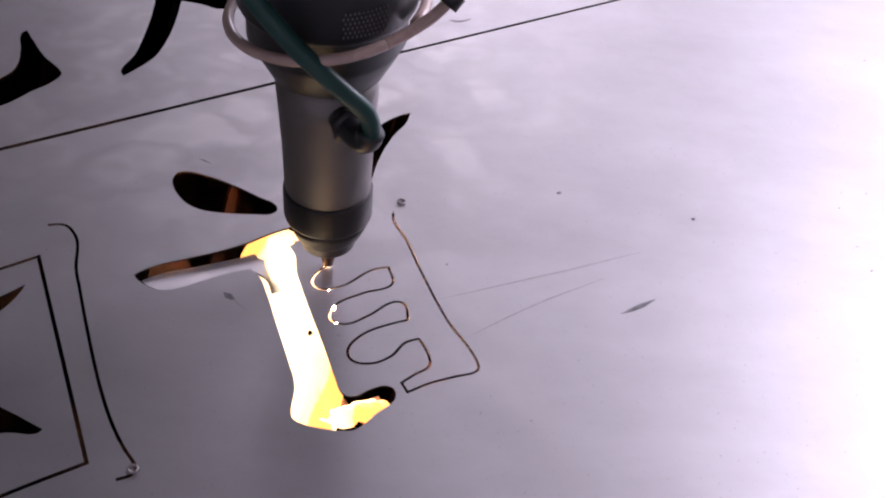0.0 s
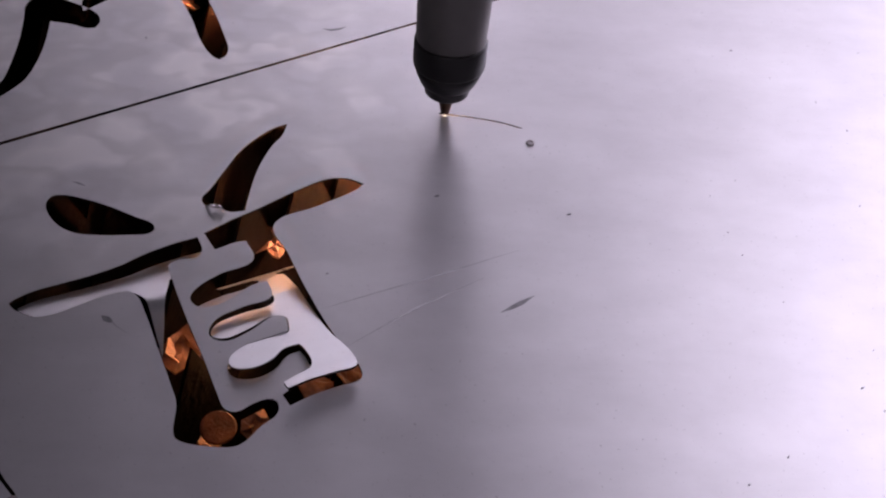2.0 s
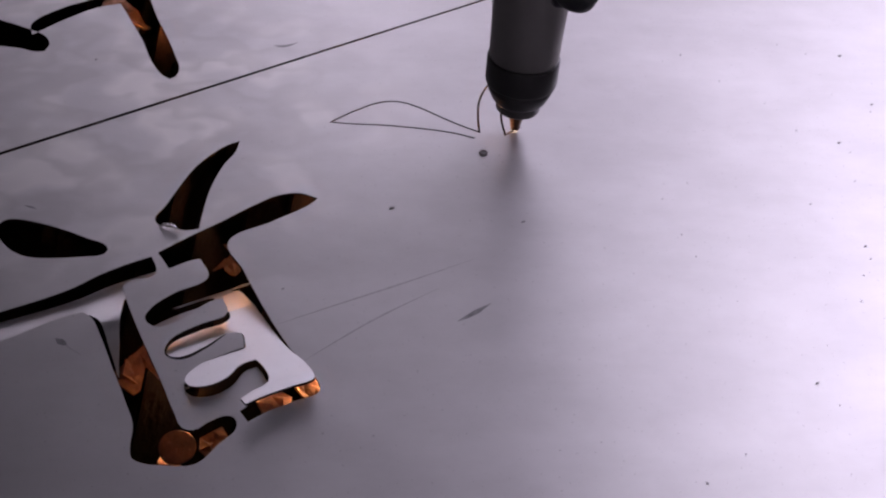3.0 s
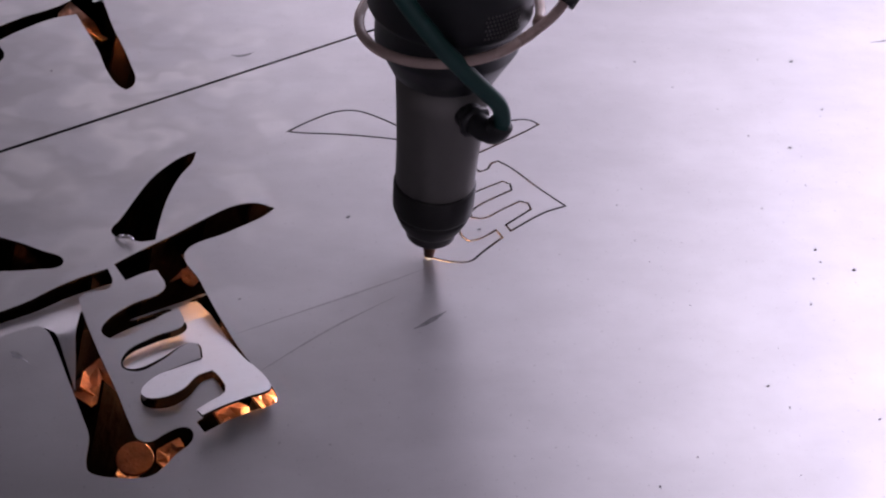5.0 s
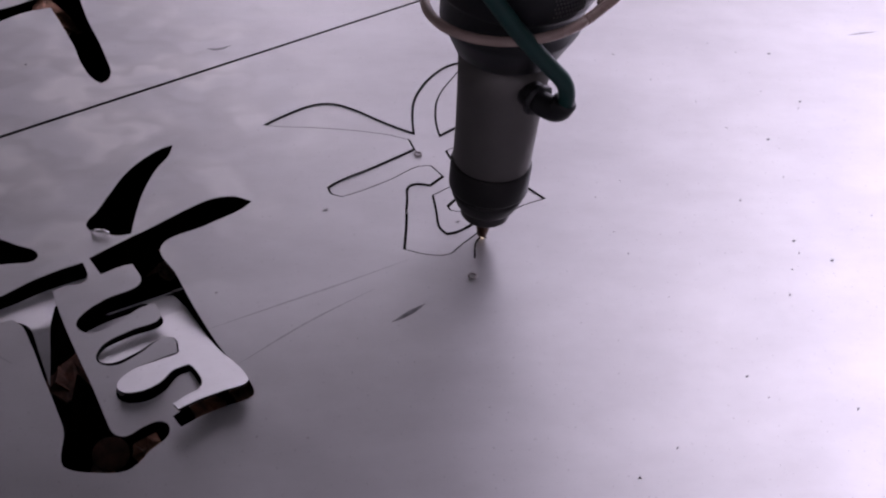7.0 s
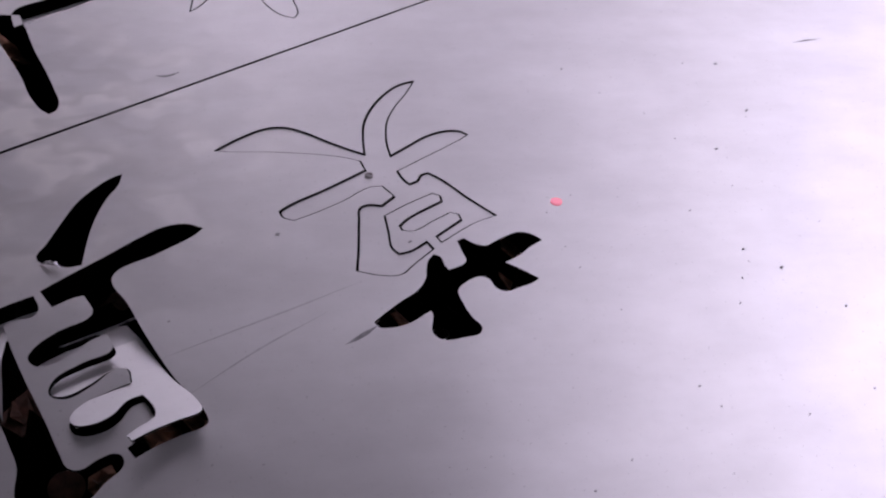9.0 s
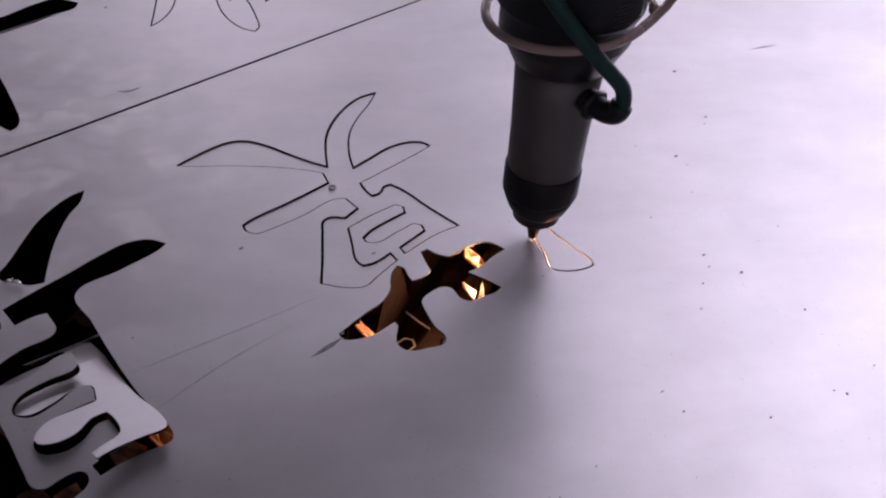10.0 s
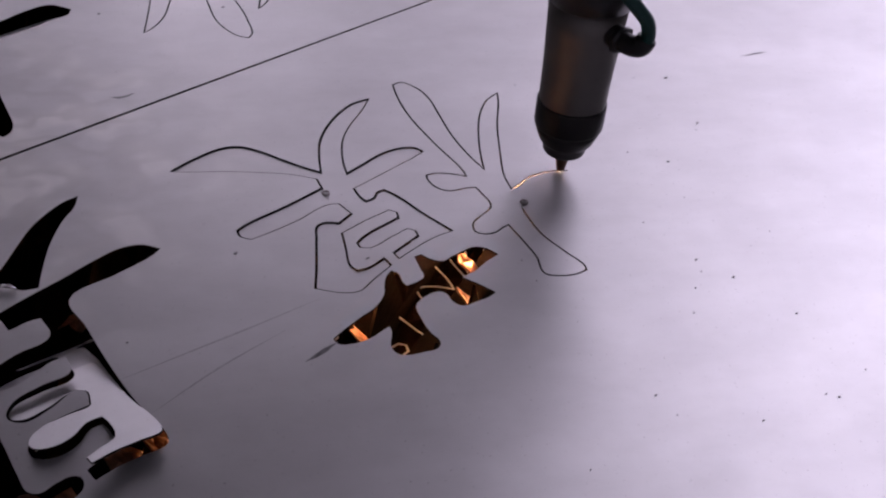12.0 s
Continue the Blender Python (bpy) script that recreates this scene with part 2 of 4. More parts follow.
def plate(name, outer, holes, thick, mat):
    """A flat plate with its top at z = 0: outlines in millimetres."""
    cu = bpy.data.curves.new(name, "CURVE")
    cu.dimensions, cu.fill_mode, cu.extrude = "2D", "BOTH", thick / 2
    for line in (outer, *holes):
        s = cu.splines.new("POLY")
        s.points.add(len(line) - 1)
        for v, q in zip(s.points, line):
            v.co = (q[0] / 1000, q[1] / 1000, 0, 1)
        s.use_cyclic_u = True
    ob = new(name, cu)
    bpy.context.view_layer.update()
    me = bpy.data.meshes.new_from_object(ob.evaluated_get(bpy.context.evaluated_depsgraph_get()))
    bpy.data.objects.remove(ob)
    bpy.data.curves.remove(cu)
    bm = bmesh.new()
    bm.from_mesh(me)
    bpy.data.meshes.remove(me)
    bmesh.ops.remove_doubles(bm, verts=bm.verts, dist=1e-6)
    bmesh.ops.translate(bm, verts=bm.verts, vec=(0, 0, -thick / 2))
    return bm


# ---- outlines of the cuts, in millimetres on the sheet ----
DROP = [(-172.7, 42.7), (-170.6, 49), (-165.7, 50.7), (-151, 47.8), (-132, 40.4), (-116.6, 32.3), (-106, 27), (-103.6, 22.5), (-105.6, 18.1), (-117.3, 15.9), (-134.1, 14.7), (-147.9, 15.4), (-157.2, 19.2), (-165.8, 27.2), (-170.6, 34.8)]
HORN = [(-30.4, 132.6), (-37.8, 128.5), (-50.4, 114.9), (-58.9, 101.6), (-67.6, 79.6), (-74.2, 61.6), (-78.6, 51.6), (-75.7, 45.2), (-67.3, 42.8), (-59.8, 39.8), (-50.5, 41.3), (-49.3, 58.6), (-46.2, 82), (-39.1, 106.9), (-32.6, 120.2)]
LEFT_BAR = [(-76.8, 15.8), (-89, 9.9), (-104.5, 0.3), (-119.2, -11.5), (-134.1, -20.2), (-149, -27.4), (-163.6, -34.4), (-171.7, -40.7), (-175, -44.2), (-172.6, -47.6), (-165.8, -52), (-157.4, -54.4), (-147, -51.2), (-135.8, -43.9), (-124.3, -36.8), (-110.8, -30.9)]
LEFT_COLUMN = [(-105.1, -35.5), (-98, -49.5), (-87.6, -75), (-77.7, -99.1), (-72.1, -114.5), (-71.4, -131.6), (-69.7, -137), (-64.3, -139.9), (-55.5, -141.5), (-38.1, -141.3), (-32.8, -136.9), (-27.6, -129.4), (-18.3, -118.1), (-19.7, -111.2), (-24.1, -109.6), (-32.2, -113.3), (-40.6, -119), (-46.1, -117.5), (-51.5, -107), (-59.5, -87.3), (-73, -56.3), (-85.5, -25.2), (-91, -8.8), (-83.6, -3.7), (-76.3, -3), (-72.7, 2.9)]
RIGHT_EDGE = [(-32.3, 29.8), (-21.8, 3.1), (-9.3, -26.7), (6, -58.5), (23.9, -87.8), (24.4, -93), (11.6, -99.4), (-1.6, -105.8), (-12.2, -112.9), (-16, -106.8), (-9.6, -100.4)]
RIGHT_FINGERS = [(-2, -93.1), (-5.8, -79.2), (-9.3, -74.2), (-16.2, -77.6), (-23, -88.4), (-33.1, -95), (-43.9, -94.3), (-47.2, -87.4), (-40.1, -74.3), (-25.3, -64.7), (-16.2, -60.5), (-19.9, -47.8), (-25.4, -47.6), (-38.6, -59.9), (-51.8, -68.2), (-59.6, -64.9), (-58.4, -54.6), (-43.7, -42.8), (-27.8, -33.3), (-31.1, -19.7), (-39.5, -22.7), (-57.2, -39.1), (-68.2, -42.4), (-73.9, -36.7), (-71.7, -29), (-60.1, -16.9), (-40.9, -3.1), (-47, 14.7), (-53.7, 12.8), (-64.9, 6.1)]
RIGHT_ARM = [(-72.4, 19.3), (-57.2, 32), (-37.5, 47), (-17.2, 63.7), (-1.4, 74), (11.4, 76), (21.9, 71.3), (17.3, 65.7), (-5.5, 49.3)]
B_WING = [(131.5, 137.7), (116.1, 143.8), (69.2, 152), (41.9, 153.8), (31.5, 155.4), (48.2, 168.8), (68.7, 180.3), (80.9, 180.7), (94.6, 173.9), (109.8, 162.1), (124.9, 151.2), (135.5, 144.8)]
B_HORN = [(136.2, 161.9), (139.1, 183), (146.2, 200.9), (157.8, 219), (170.4, 231.4), (183.1, 236.9), (175.6, 221.6), (164.4, 203.2), (156.5, 185.2), (153.4, 167.5), (152.8, 153.5), (153.7, 141.8)]
B_ARM = [(165.6, 151), (184.3, 164.9), (197.7, 169.5), (208.2, 168.6), (212.8, 163.9), (206.4, 158.7), (185.1, 143.8), (156.2, 124.2), (159.2, 114.1), (162.8, 108.6), (168.9, 111.9), (172.2, 118.1), (177.3, 120.3), (184.3, 113.7), (200.4, 91.1), (216.3, 71)]
B_TEETH = [(201.4, 64.6), (175.5, 46.2), (173.1, 52.2), (192.3, 67.9), (191.4, 74.1), (186, 76.4), (173, 68.1), (158.3, 59), (151.7, 60.2), (150.4, 64.4), (156.2, 71), (182.2, 88.5), (182, 94.8), (177, 97.8), (156.5, 86.1), (141.7, 76), (142.2, 59.4), (142.9, 42.2), (146.6, 36.8), (154.2, 38.8), (165.9, 47.2), (169.3, 40)]
B_BASE = [(155.4, 27), (144.9, 17.3), (132.4, 17.6), (118, 22.9), (121.1, 44.5), (124.3, 73), (126.3, 84.7), (131.7, 87.9), (141.1, 86.3), (150.8, 95.9), (143.8, 107.9), (135.9, 107.4), (115, 93.2), (95.1, 81.8), (81.6, 75.5), (74.5, 79.1), (73, 85.2), (79, 90.6), (104.8, 106.5), (134.2, 126.2)]
C_TOP = [(161.3, 12.9), (162.5, 20.8), (164.9, 28.8), (168.7, 33.9), (171.7, 31.9), (173.8, 22.3), (176, 18.3), (186, 22.7), (189.3, 26.2), (188.2, 34.7), (186.5, 46.2), (190.6, 48.1), (197.1, 42.2), (204.3, 39.8), (210.8, 43.7), (219.5, 48.6), (227.9, 51.9), (235.2, 49.9), (241.5, 43.4), (232.4, 37.4), (223, 29.3), (212.4, 23.7)]
C_FEET = [(223.5, 14.3), (231.2, 6.9), (226.6, 3.1), (218.5, 0.2), (208.6, -2.9), (203.8, 0.3), (200.2, 9.7), (195.1, 11.9), (185.1, 7.6), (178.4, 0.4), (179.6, -12.6), (182.8, -24.6), (187.4, -33.5), (185.5, -38.2), (176.3, -40.5), (167.4, -41.9), (160.8, -40.1), (158.2, -35), (160.6, -20.6), (159.6, -15.9), (155.6, -18.5), (144.1, -26.1), (133.4, -28.7), (126.6, -28), (124.4, -23.8), (131.4, -17.2), (143.3, -7), (153.3, 0.6)]
D_FOOT = [(271.7, 91.9), (272.3, 79.8), (277.4, 60.6), (288.2, 41.6), (297.5, 26), (297.4, 21.5), (289.4, 18.3), (275.8, 18.1), (268.9, 21.1), (267.5, 37.8), (262.3, 56.1), (256.5, 73.2), (251.9, 70.5), (244.8, 65.7), (236.7, 65.3), (232.2, 68.2), (232.6, 77.4), (239, 84.2), (248.2, 92.9), (249.3, 97.9), (246.3, 108), (242.9, 116.9)]
D_ARM = [(235.8, 116.9), (223.1, 114.7), (215.6, 118.7), (210.2, 129.3), (210.4, 134.7), (216.9, 136.2), (229.1, 134.4), (238.8, 130.8), (238, 137), (223.8, 172.3), (209.7, 215), (205.6, 243.3), (205.3, 255.7), (212.6, 258.5), (222.6, 250.3), (230, 235.8), (233.8, 213.2), (238.7, 182.2), (246.2, 156), (253.8, 137.7)]
D_HORN = [(254.7, 151.7), (258.9, 180.5), (266.9, 210.6), (276.3, 228.3), (286.7, 237.4), (284.8, 225.3), (276.7, 194.3), (270.3, 157.5), (266.7, 129.6), (268.1, 112.6), (273, 115.5), (286.3, 126.5), (302.6, 131.3), (315.4, 130.9), (318.1, 125), (304.2, 114), (284, 101.2)]
U_LEAF = [(-307.2, 136.5), (-304.9, 147.1), (-308.4, 166.1), (-314, 187), (-311.8, 190.3), (-303, 177.9), (-289.5, 160.1), (-275.7, 147.1), (-272.3, 142.2), (-276.4, 130.1), (-284.7, 120.2), (-296.5, 104.1), (-313.5, 88.9), (-326.7, 115.4)]
U_CRESCENT = [(-232.9, 248), (-230.2, 224.5), (-228.9, 194.3), (-229.5, 172.4), (-233.7, 150.7), (-230.5, 145.7), (-221.9, 158.2), (-215.2, 171.2), (-211.3, 197.3), (-211.3, 224), (-213.2, 247.5), (-196.9, 244.8), (-185.3, 240.4), (-179.2, 241.5), (-177.4, 249.9), (-181.8, 261.3), (-201, 274.5), (-225.6, 287), (-235.3, 272.4)]
U_STROKE = [(-195.2, 279.4), (-174.6, 304.4), (-155.5, 317.5), (-140.3, 332.6), (-135.9, 348.8), (-120.3, 347.4), (-113.5, 327), (-103.3, 293.1), (-91.4, 260.8), (-83.8, 237.6), (-79.5, 222.6), (-80.4, 211.5), (-84.7, 206.5), (-90.4, 211.5), (-100.4, 229.9), (-109.6, 256.6), (-121.3, 284.5), (-133.2, 311.1), (-149.4, 304.8), (-171.7, 286.2), (-192.3, 263.6)]
U_BAR = [(-125.4, 354.9), (-101.2, 373.6), (-80.3, 391.3), (-65, 399.2), (-53.4, 395.7), (-45.9, 390.5), (-48.3, 382), (-61.3, 373.2), (-78.2, 359.4), (-98.7, 344.4), (-122.7, 328.5)]
V_LEFT = [(19.7, 415.9), (16.7, 379.4), (13.4, 348.6), (20.2, 355.6), (29.6, 373.9), (34.7, 398.1), (41, 428.3)]
V_RIGHT = [(61.9, 427.3), (67.7, 391.4), (72.3, 366.8), (79.8, 350.3), (88.5, 339.6), (97.4, 335.4), (100.7, 341.7), (99.2, 360.6), (95.7, 380.1), (88.6, 405.4), (83.9, 426.3)]
V_BIT = [(113.2, 409.4), (109.4, 384.3), (114.8, 391), (122.1, 408.9)]
F_FRAME = [(-267.1, -60), (-246.3, -46.3), (-232.4, -36.4), (-165.1, -175.5), (-196.3, -196.4), (-213.3, -209)]
G_STROKE = [(-235.2, -9.4), (-225.6, -8.1), (-217.2, -15.9), (-214.6, -20.5), (-208.5, -43.6), (-203.1, -56.6), (-189, -89.7), (-169.9, -131.2), (-158.4, -152), (-149.3, -165.1), (-142.5, -173), (-139.8, -177.1), (-142.5, -180.7), (-148.6, -183.7)]
H_LEAF = [(-246.7, -73.4), (-239.5, -66.7), (-232.6, -59.1), (-232.8, -63.2), (-236.6, -75.6), (-242.4, -85.8)]
I_LEAF = [(-225.5, -143.3), (-212.3, -148.4), (-200.5, -153.9), (-192.3, -157.7), (-193.7, -160.3), (-207.9, -161.6), (-218.3, -164.1)]

THICK = 0.0015


def slot(points, width, end=None):
    """The outline of a narrow open cut along a line; end: its width at the far end."""
    left, right, n = aside(points, 1, False), aside(points, -1, False), len(points) - 1
    half = [(width + ((end or width) - width) * i / n) / 2 for i in range(n + 1)]
    return [p.lerp(a, h) for p, a, h in zip(points, left, half)] + list(reversed([p.lerp(a, h) for p, a, h in zip(points, right, half)]))


class Cut:
    """A closed cut: the middle of the kerf, and the two edges that it leaves."""

    def __init__(self, points, kerf, corner):
        self.line = spline(points, True, 2.5, corner)
        sign = 1 if turns_left(self.line) else -1
        self.inner, self.outer = aside(self.line, sign * kerf / 2), aside(self.line, -sign * kerf / 2)
        self.reach = [0.0]
        for a, b in zip(self.line, self.line[1:] + self.line[:1]):
            self.reach.append(self.reach[-1] + (b - a).length)

    def place(self, share):
        """The point of the line after that share of its length."""
        s = min(max(share, 0), 0.9999) * self.reach[-1]
        i = max(k for k in range(len(self.line)) if self.reach[k] <= s)
        a, b = self.line[i], self.line[(i + 1) % len(self.line)]
        return a.lerp(b, (s - self.reach[i]) / max(1e-9, self.reach[i + 1] - self.reach[i]))


CUT_A = Cut(RIGHT_EDGE + RIGHT_FINGERS + RIGHT_ARM, 1.6, 76)
CUT_B = Cut(B_WING + B_HORN + B_ARM + B_TEETH + B_BASE, 1.55, 50)
CUT_C = Cut(C_TOP + C_FEET, 1.3, 62)
CUT_D = Cut(D_FOOT + D_ARM + D_HORN, 1.4, 62)
HOLE_LEFT = spline(LEFT_BAR + LEFT_COLUMN)

# how far along its line the head is, second by second
PACE_A = [(0, 0.656), (0.1, 0.69), (0.2, 0.735), (0.3, 0.758), (0.4, 0.806), (0.5, 0.864), (0.6, 0.909), (0.7, 0.944), (0.8, 0.99), (0.83, 1.0)]
PACE_B = [(1.84, 0.0), (1.9, 0.012), (2.0, 0.042), (2.1, 0.077), (2.2, 0.093), (2.3, 0.125), (2.4, 0.161), (2.5, 0.176), (2.6, 0.22), (2.7, 0.256), (2.8, 0.275),
          (2.9, 0.315), (3.0, 0.34), (3.1, 0.366), (3.2, 0.383), (4.8, 0.745), (4.9, 0.769), (5.0, 0.788), (5.1, 0.818), (5.2, 0.842), (5.3, 0.861), (5.4, 0.871),
          (5.5, 0.891), (5.6, 0.918), (5.7, 0.941), (5.8, 0.972), (5.9, 0.991), (5.95, 1.0)]
PACE_C = [(6.95, 0.0), (7.0, 0.05), (7.1, 0.091), (7.2, 0.147), (8.62, 1.0)]
PACE_D = [(9.6, 0.0), (9.7, 0.048), (9.8, 0.077), (9.9, 0.113), (10.0, 0.148), (10.2, 0.203), (10.4, 0.267), (10.5, 0.303), (10.6, 0.333), (10.8, 0.408), (11.0, 0.49),
          (11.2, 0.595), (11.4, 0.695), (11.6, 0.77), (11.8, 0.866), (12.0, 0.926)]

# ---- the hall round the machine, all of it out of view ----
def hall():
    def slab(name, x0, y0, z0, x1, y1, z1, mat, label):
        bm = bmesh.new()
        box(bm, x0, y0, z0, x1, y1, z1)
        tagged(part(name, bm, mat), label, name.split("_")[0], kind="structure")

    slab("floor", -6.2, -5.2, -1.1, 8.2, 9.2, -0.9, CONCRETE, "worn grey concrete workshop floor")
    slab("wall_south", -6.2, -5.2, -0.9, 8.2, -5.0, 7.0, FILL_WALL, "unseen pale hall wall that bounces fill light")
    slab("wall_north", -6.2, 9.0, -0.9, 8.2, 9.2, 7.0, PLASTER, "plain grey painted hall wall")
    slab("wall_west", -6.2, -5.0, -0.9, -6.0, 9.0, 7.0, PLASTER, "plain grey painted hall wall")
    slab("wall_east", 8.0, -5.0, -0.9, 8.2, 9.0, 7.0, PLASTER, "plain grey painted hall wall")
    # Panes added to back the lamps; none is in view.
    for name, x0, y0, z0, x1, y1, z1 in (("window_1", 1.3, 8.95, 0.9, 6.5, 8.998, 4.7), ("window_4", -0.7, 8.95, 0.9, 1.1, 8.998, 3.9), ("window_2", 7.95, 5.4, 1.1, 7.998, 8.6, 5.7), ("window_3", -3.0, 8.95, 1.1, -0.9, 8.998, 3.5), ("roof_light", 3.0, 3.0, 6.95, 7.6, 7.8, 6.998)):
        slab(name, x0, y0, z0, x1, y1, z1, PANE, "unseen pale pane added behind a daylight lamp")
    slab("ceiling", -6.2, -5.2, 7.0, 8.2, 9.2, 7.2, PLASTER, "plain grey hall ceiling, out of view")


# ---- the cutting bed under the sheet ----
SLAT_TURN = 55.0


def bed():
    thing = tagged(new("cutting_bed"), "scorched cutting bed with toothed slats below the sheet", "machine bed")
    bm = bmesh.new()
    box(bm, -1.05, -0.48, -0.90, 1.75, 1.35, -0.17)
    part("tray", bm, TRAY, thing, "rusty slag tray")
    for k, (x0, y0, x1, y1) in enumerate(((-1.09, -0.52, 1.79, -0.484), (-1.09, 1.354, 1.79, 1.39), (-1.09, -0.48, -1.054, 1.35), (1.754, -0.48, 1.79, 1.35))):
        bm = bmesh.new()
        box(bm, x0, y0, -0.90, x1, y1, -THICK - 0.0005)
        part("side_rail", bm, TRAY, thing)
    along = Matrix.Rotation(radians(SLAT_TURN), 4, "Z")
    for k in range(-7, 12):
        off = 0.014 + k * 0.062
        bm = bmesh.new()
        low, high = [], []
        count = 34
        for i in range(count * 2 + 1):
            u = -0.55 + i * 0.03
            z = -THICK - 0.0002 if i % 2 else -0.07
            low.append((u, z))
        for side in (0.0, 0.002):
            high.append([bm.verts.new((u, off + side, z)) for u, z in low] + [bm.verts.new((low[-1][0], off + side, -0.1695)), bm.verts.new((low[0][0], off + side, -0.1695))])
        bm.faces.new(high[0])
        bm.faces.new(list(reversed(high[1])))
        for i in range(len(high[0])):
            j = (i + 1) % len(high[0])
            bm.faces.new((high[0][i], high[0][j], high[1][j], high[1][i]))
        bmesh.ops.transform(bm, matrix=along, verts=bm.verts)
        inside = [v for v in bm.verts if not (-1.0 < v.co.x < 1.7 and -0.46 < v.co.y < 1.33)]
        for v in inside:
            v.co.x, v.co.y = min(max(v.co.x, -1.0), 1.7), min(max(v.co.y, -0.46), 1.33)
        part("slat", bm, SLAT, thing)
    return thing


# ---- the sheet, its cut-out pieces and the metal in the kerfs ----
def sheet():
    a = Vector((0, 231, 0)).to_2d()
    way = Vector((1, 0.613)).normalized()
    score = [a + way * s for s in range(-900, 500, 50)]
    holes = [spline(o) for o in (DROP, HORN, U_LEAF, U_CRESCENT, U_STROKE, U_BAR, H_LEAF, I_LEAF)]
    holes += [HOLE_LEFT, CUT_A.outer, CUT_B.outer, CUT_C.outer, CUT_D.outer]
    holes += [slot(spline(o, False), w) for o, w in ((F_FRAME, 2.3), (G_STROKE, 1.9), (V_LEFT, 1.3), (V_RIGHT, 1.3), (V_BIT, 1.4))]
    holes.append(slot(score, 4.8, 1.6))
    outer = [(-1080, -500), (1780, -500), (1780, 1380), (-1080, 1380)]
    bm = plate("sheet", outer, holes, THICK, STEEL)
    return tagged(part("steel_sheet", bm, STEEL, edge=BURNT), "large flat stainless steel sheet with letter shapes cut through", "steel sheet")


def offcut(name, line, label):
    bm = plate(name, line, [], THICK, STEEL)
    return tagged(part(name, bm, STEEL, edge=BURNT), label, "cut-out", group="cut-out letter pieces")


def clipped(line, point, normal):
    """The part of an outline that lies on the normal's side of a line through the point."""
    out = []
    for a, b in zip(line, line[1:] + line[:1]):
        da, db = (a - point).dot(normal), (b - point).dot(normal)
        if da >= 0:
            out.append(a)
        if da * db < 0:
            out.append(a.lerp(b, da / (da - db)))
    return out


def bend(ob, start, way, rate, slope=0.0):
    """Curls a flat piece downwards beyond a line, as heat does; start and rate in millimetres."""
    bm = bmesh.new()
    bm.from_mesh(ob.data)
    for _ in range(4):
        bmesh.ops.subdivide_edges(bm, edges=[e for e in bm.edges if e.calc_length() > 0.008], cuts=1)
        bmesh.ops.triangulate(bm, faces=[f for f in bm.faces if len(f.verts) > 4])
    for v in bm.verts:
        far = (v.co.x * 1000 - start[0]) * way[0] + (v.co.y * 1000 - start[1]) * way[1]
        if far > 0:
            v.co.z -= (rate * far * far + slope * far * min(1, far / 12)) / 1000
    bm.to_mesh(ob.data)
    bm.free()
    for f in ob.data.polygons:
        f.use_smooth = True
    ob.data.set_sharp_from_angle(angle=radians(40))


STRIPS = []


def kerf_strips(thing, cut, pace, first, length):
    """The metal of the kerf, in short strips that are blown out downwards as the beam passes."""
    n = len(cut.line)
    start, edge = 0, 0.0
    for i in range(1, n + 1):
        if cut.reach[i] - cut.reach[start] < length and i < n:
            continue
        share = (cut.reach[start] + cut.reach[i]) / 2 / cut.reach[-1]
        if share > first:
            bm = bmesh.new()
            rows = []
            for k in range(start, i + 1):
                k %= n
                rows.append([bm.verts.new((q.x / 1000, q.y / 1000, z)) for q in (cut.outer[k], cut.inner[k]) for z in (0, -THICK)])
            for r, s in zip(rows, rows[1:]):
                for x, y in ((0, 2), (2, 3), (3, 1), (1, 0)):
                    bm.faces.new((r[x], r[y], s[y], s[x]))
            strip = part("kerf_strip", bm, STEEL, thing, edge=BURNT)
            when = float(np.interp(share, [s for _, s in pace], [t for t, _ in pace])) if share <= pace[-1][1] else None
            STRIPS.append((strip, when))
        start = i


# ---- the cutting head ----
def around(deg, r, z):
    """A point of the head from its angle (from the front to the right), radius and height, in millimetres."""
    return Vector((r * math.sin(radians(deg)), -r * math.cos(radians(deg)), z)) / 1000


def curve3(points, count=10):
    p = [Vector(q) for q in points]
    out = []
    for i in range(len(p) - 1):
        a, b, c, d = p[max(i - 1, 0)], p[i], p[i + 1], p[min(i + 2, len(p) - 1)]
        for k in range(count):
            u = k / count
            out.append(0.5 * (2 * b + (c - a) * u + (2 * a - 5 * b + 4 * c - d) * u * u + (3 * b - a - 3 * c + d) * u**3))
    return out + [p[-1]]


def mm(profile):
    return [(r / 1000, z / 1000) for r, z in profile]


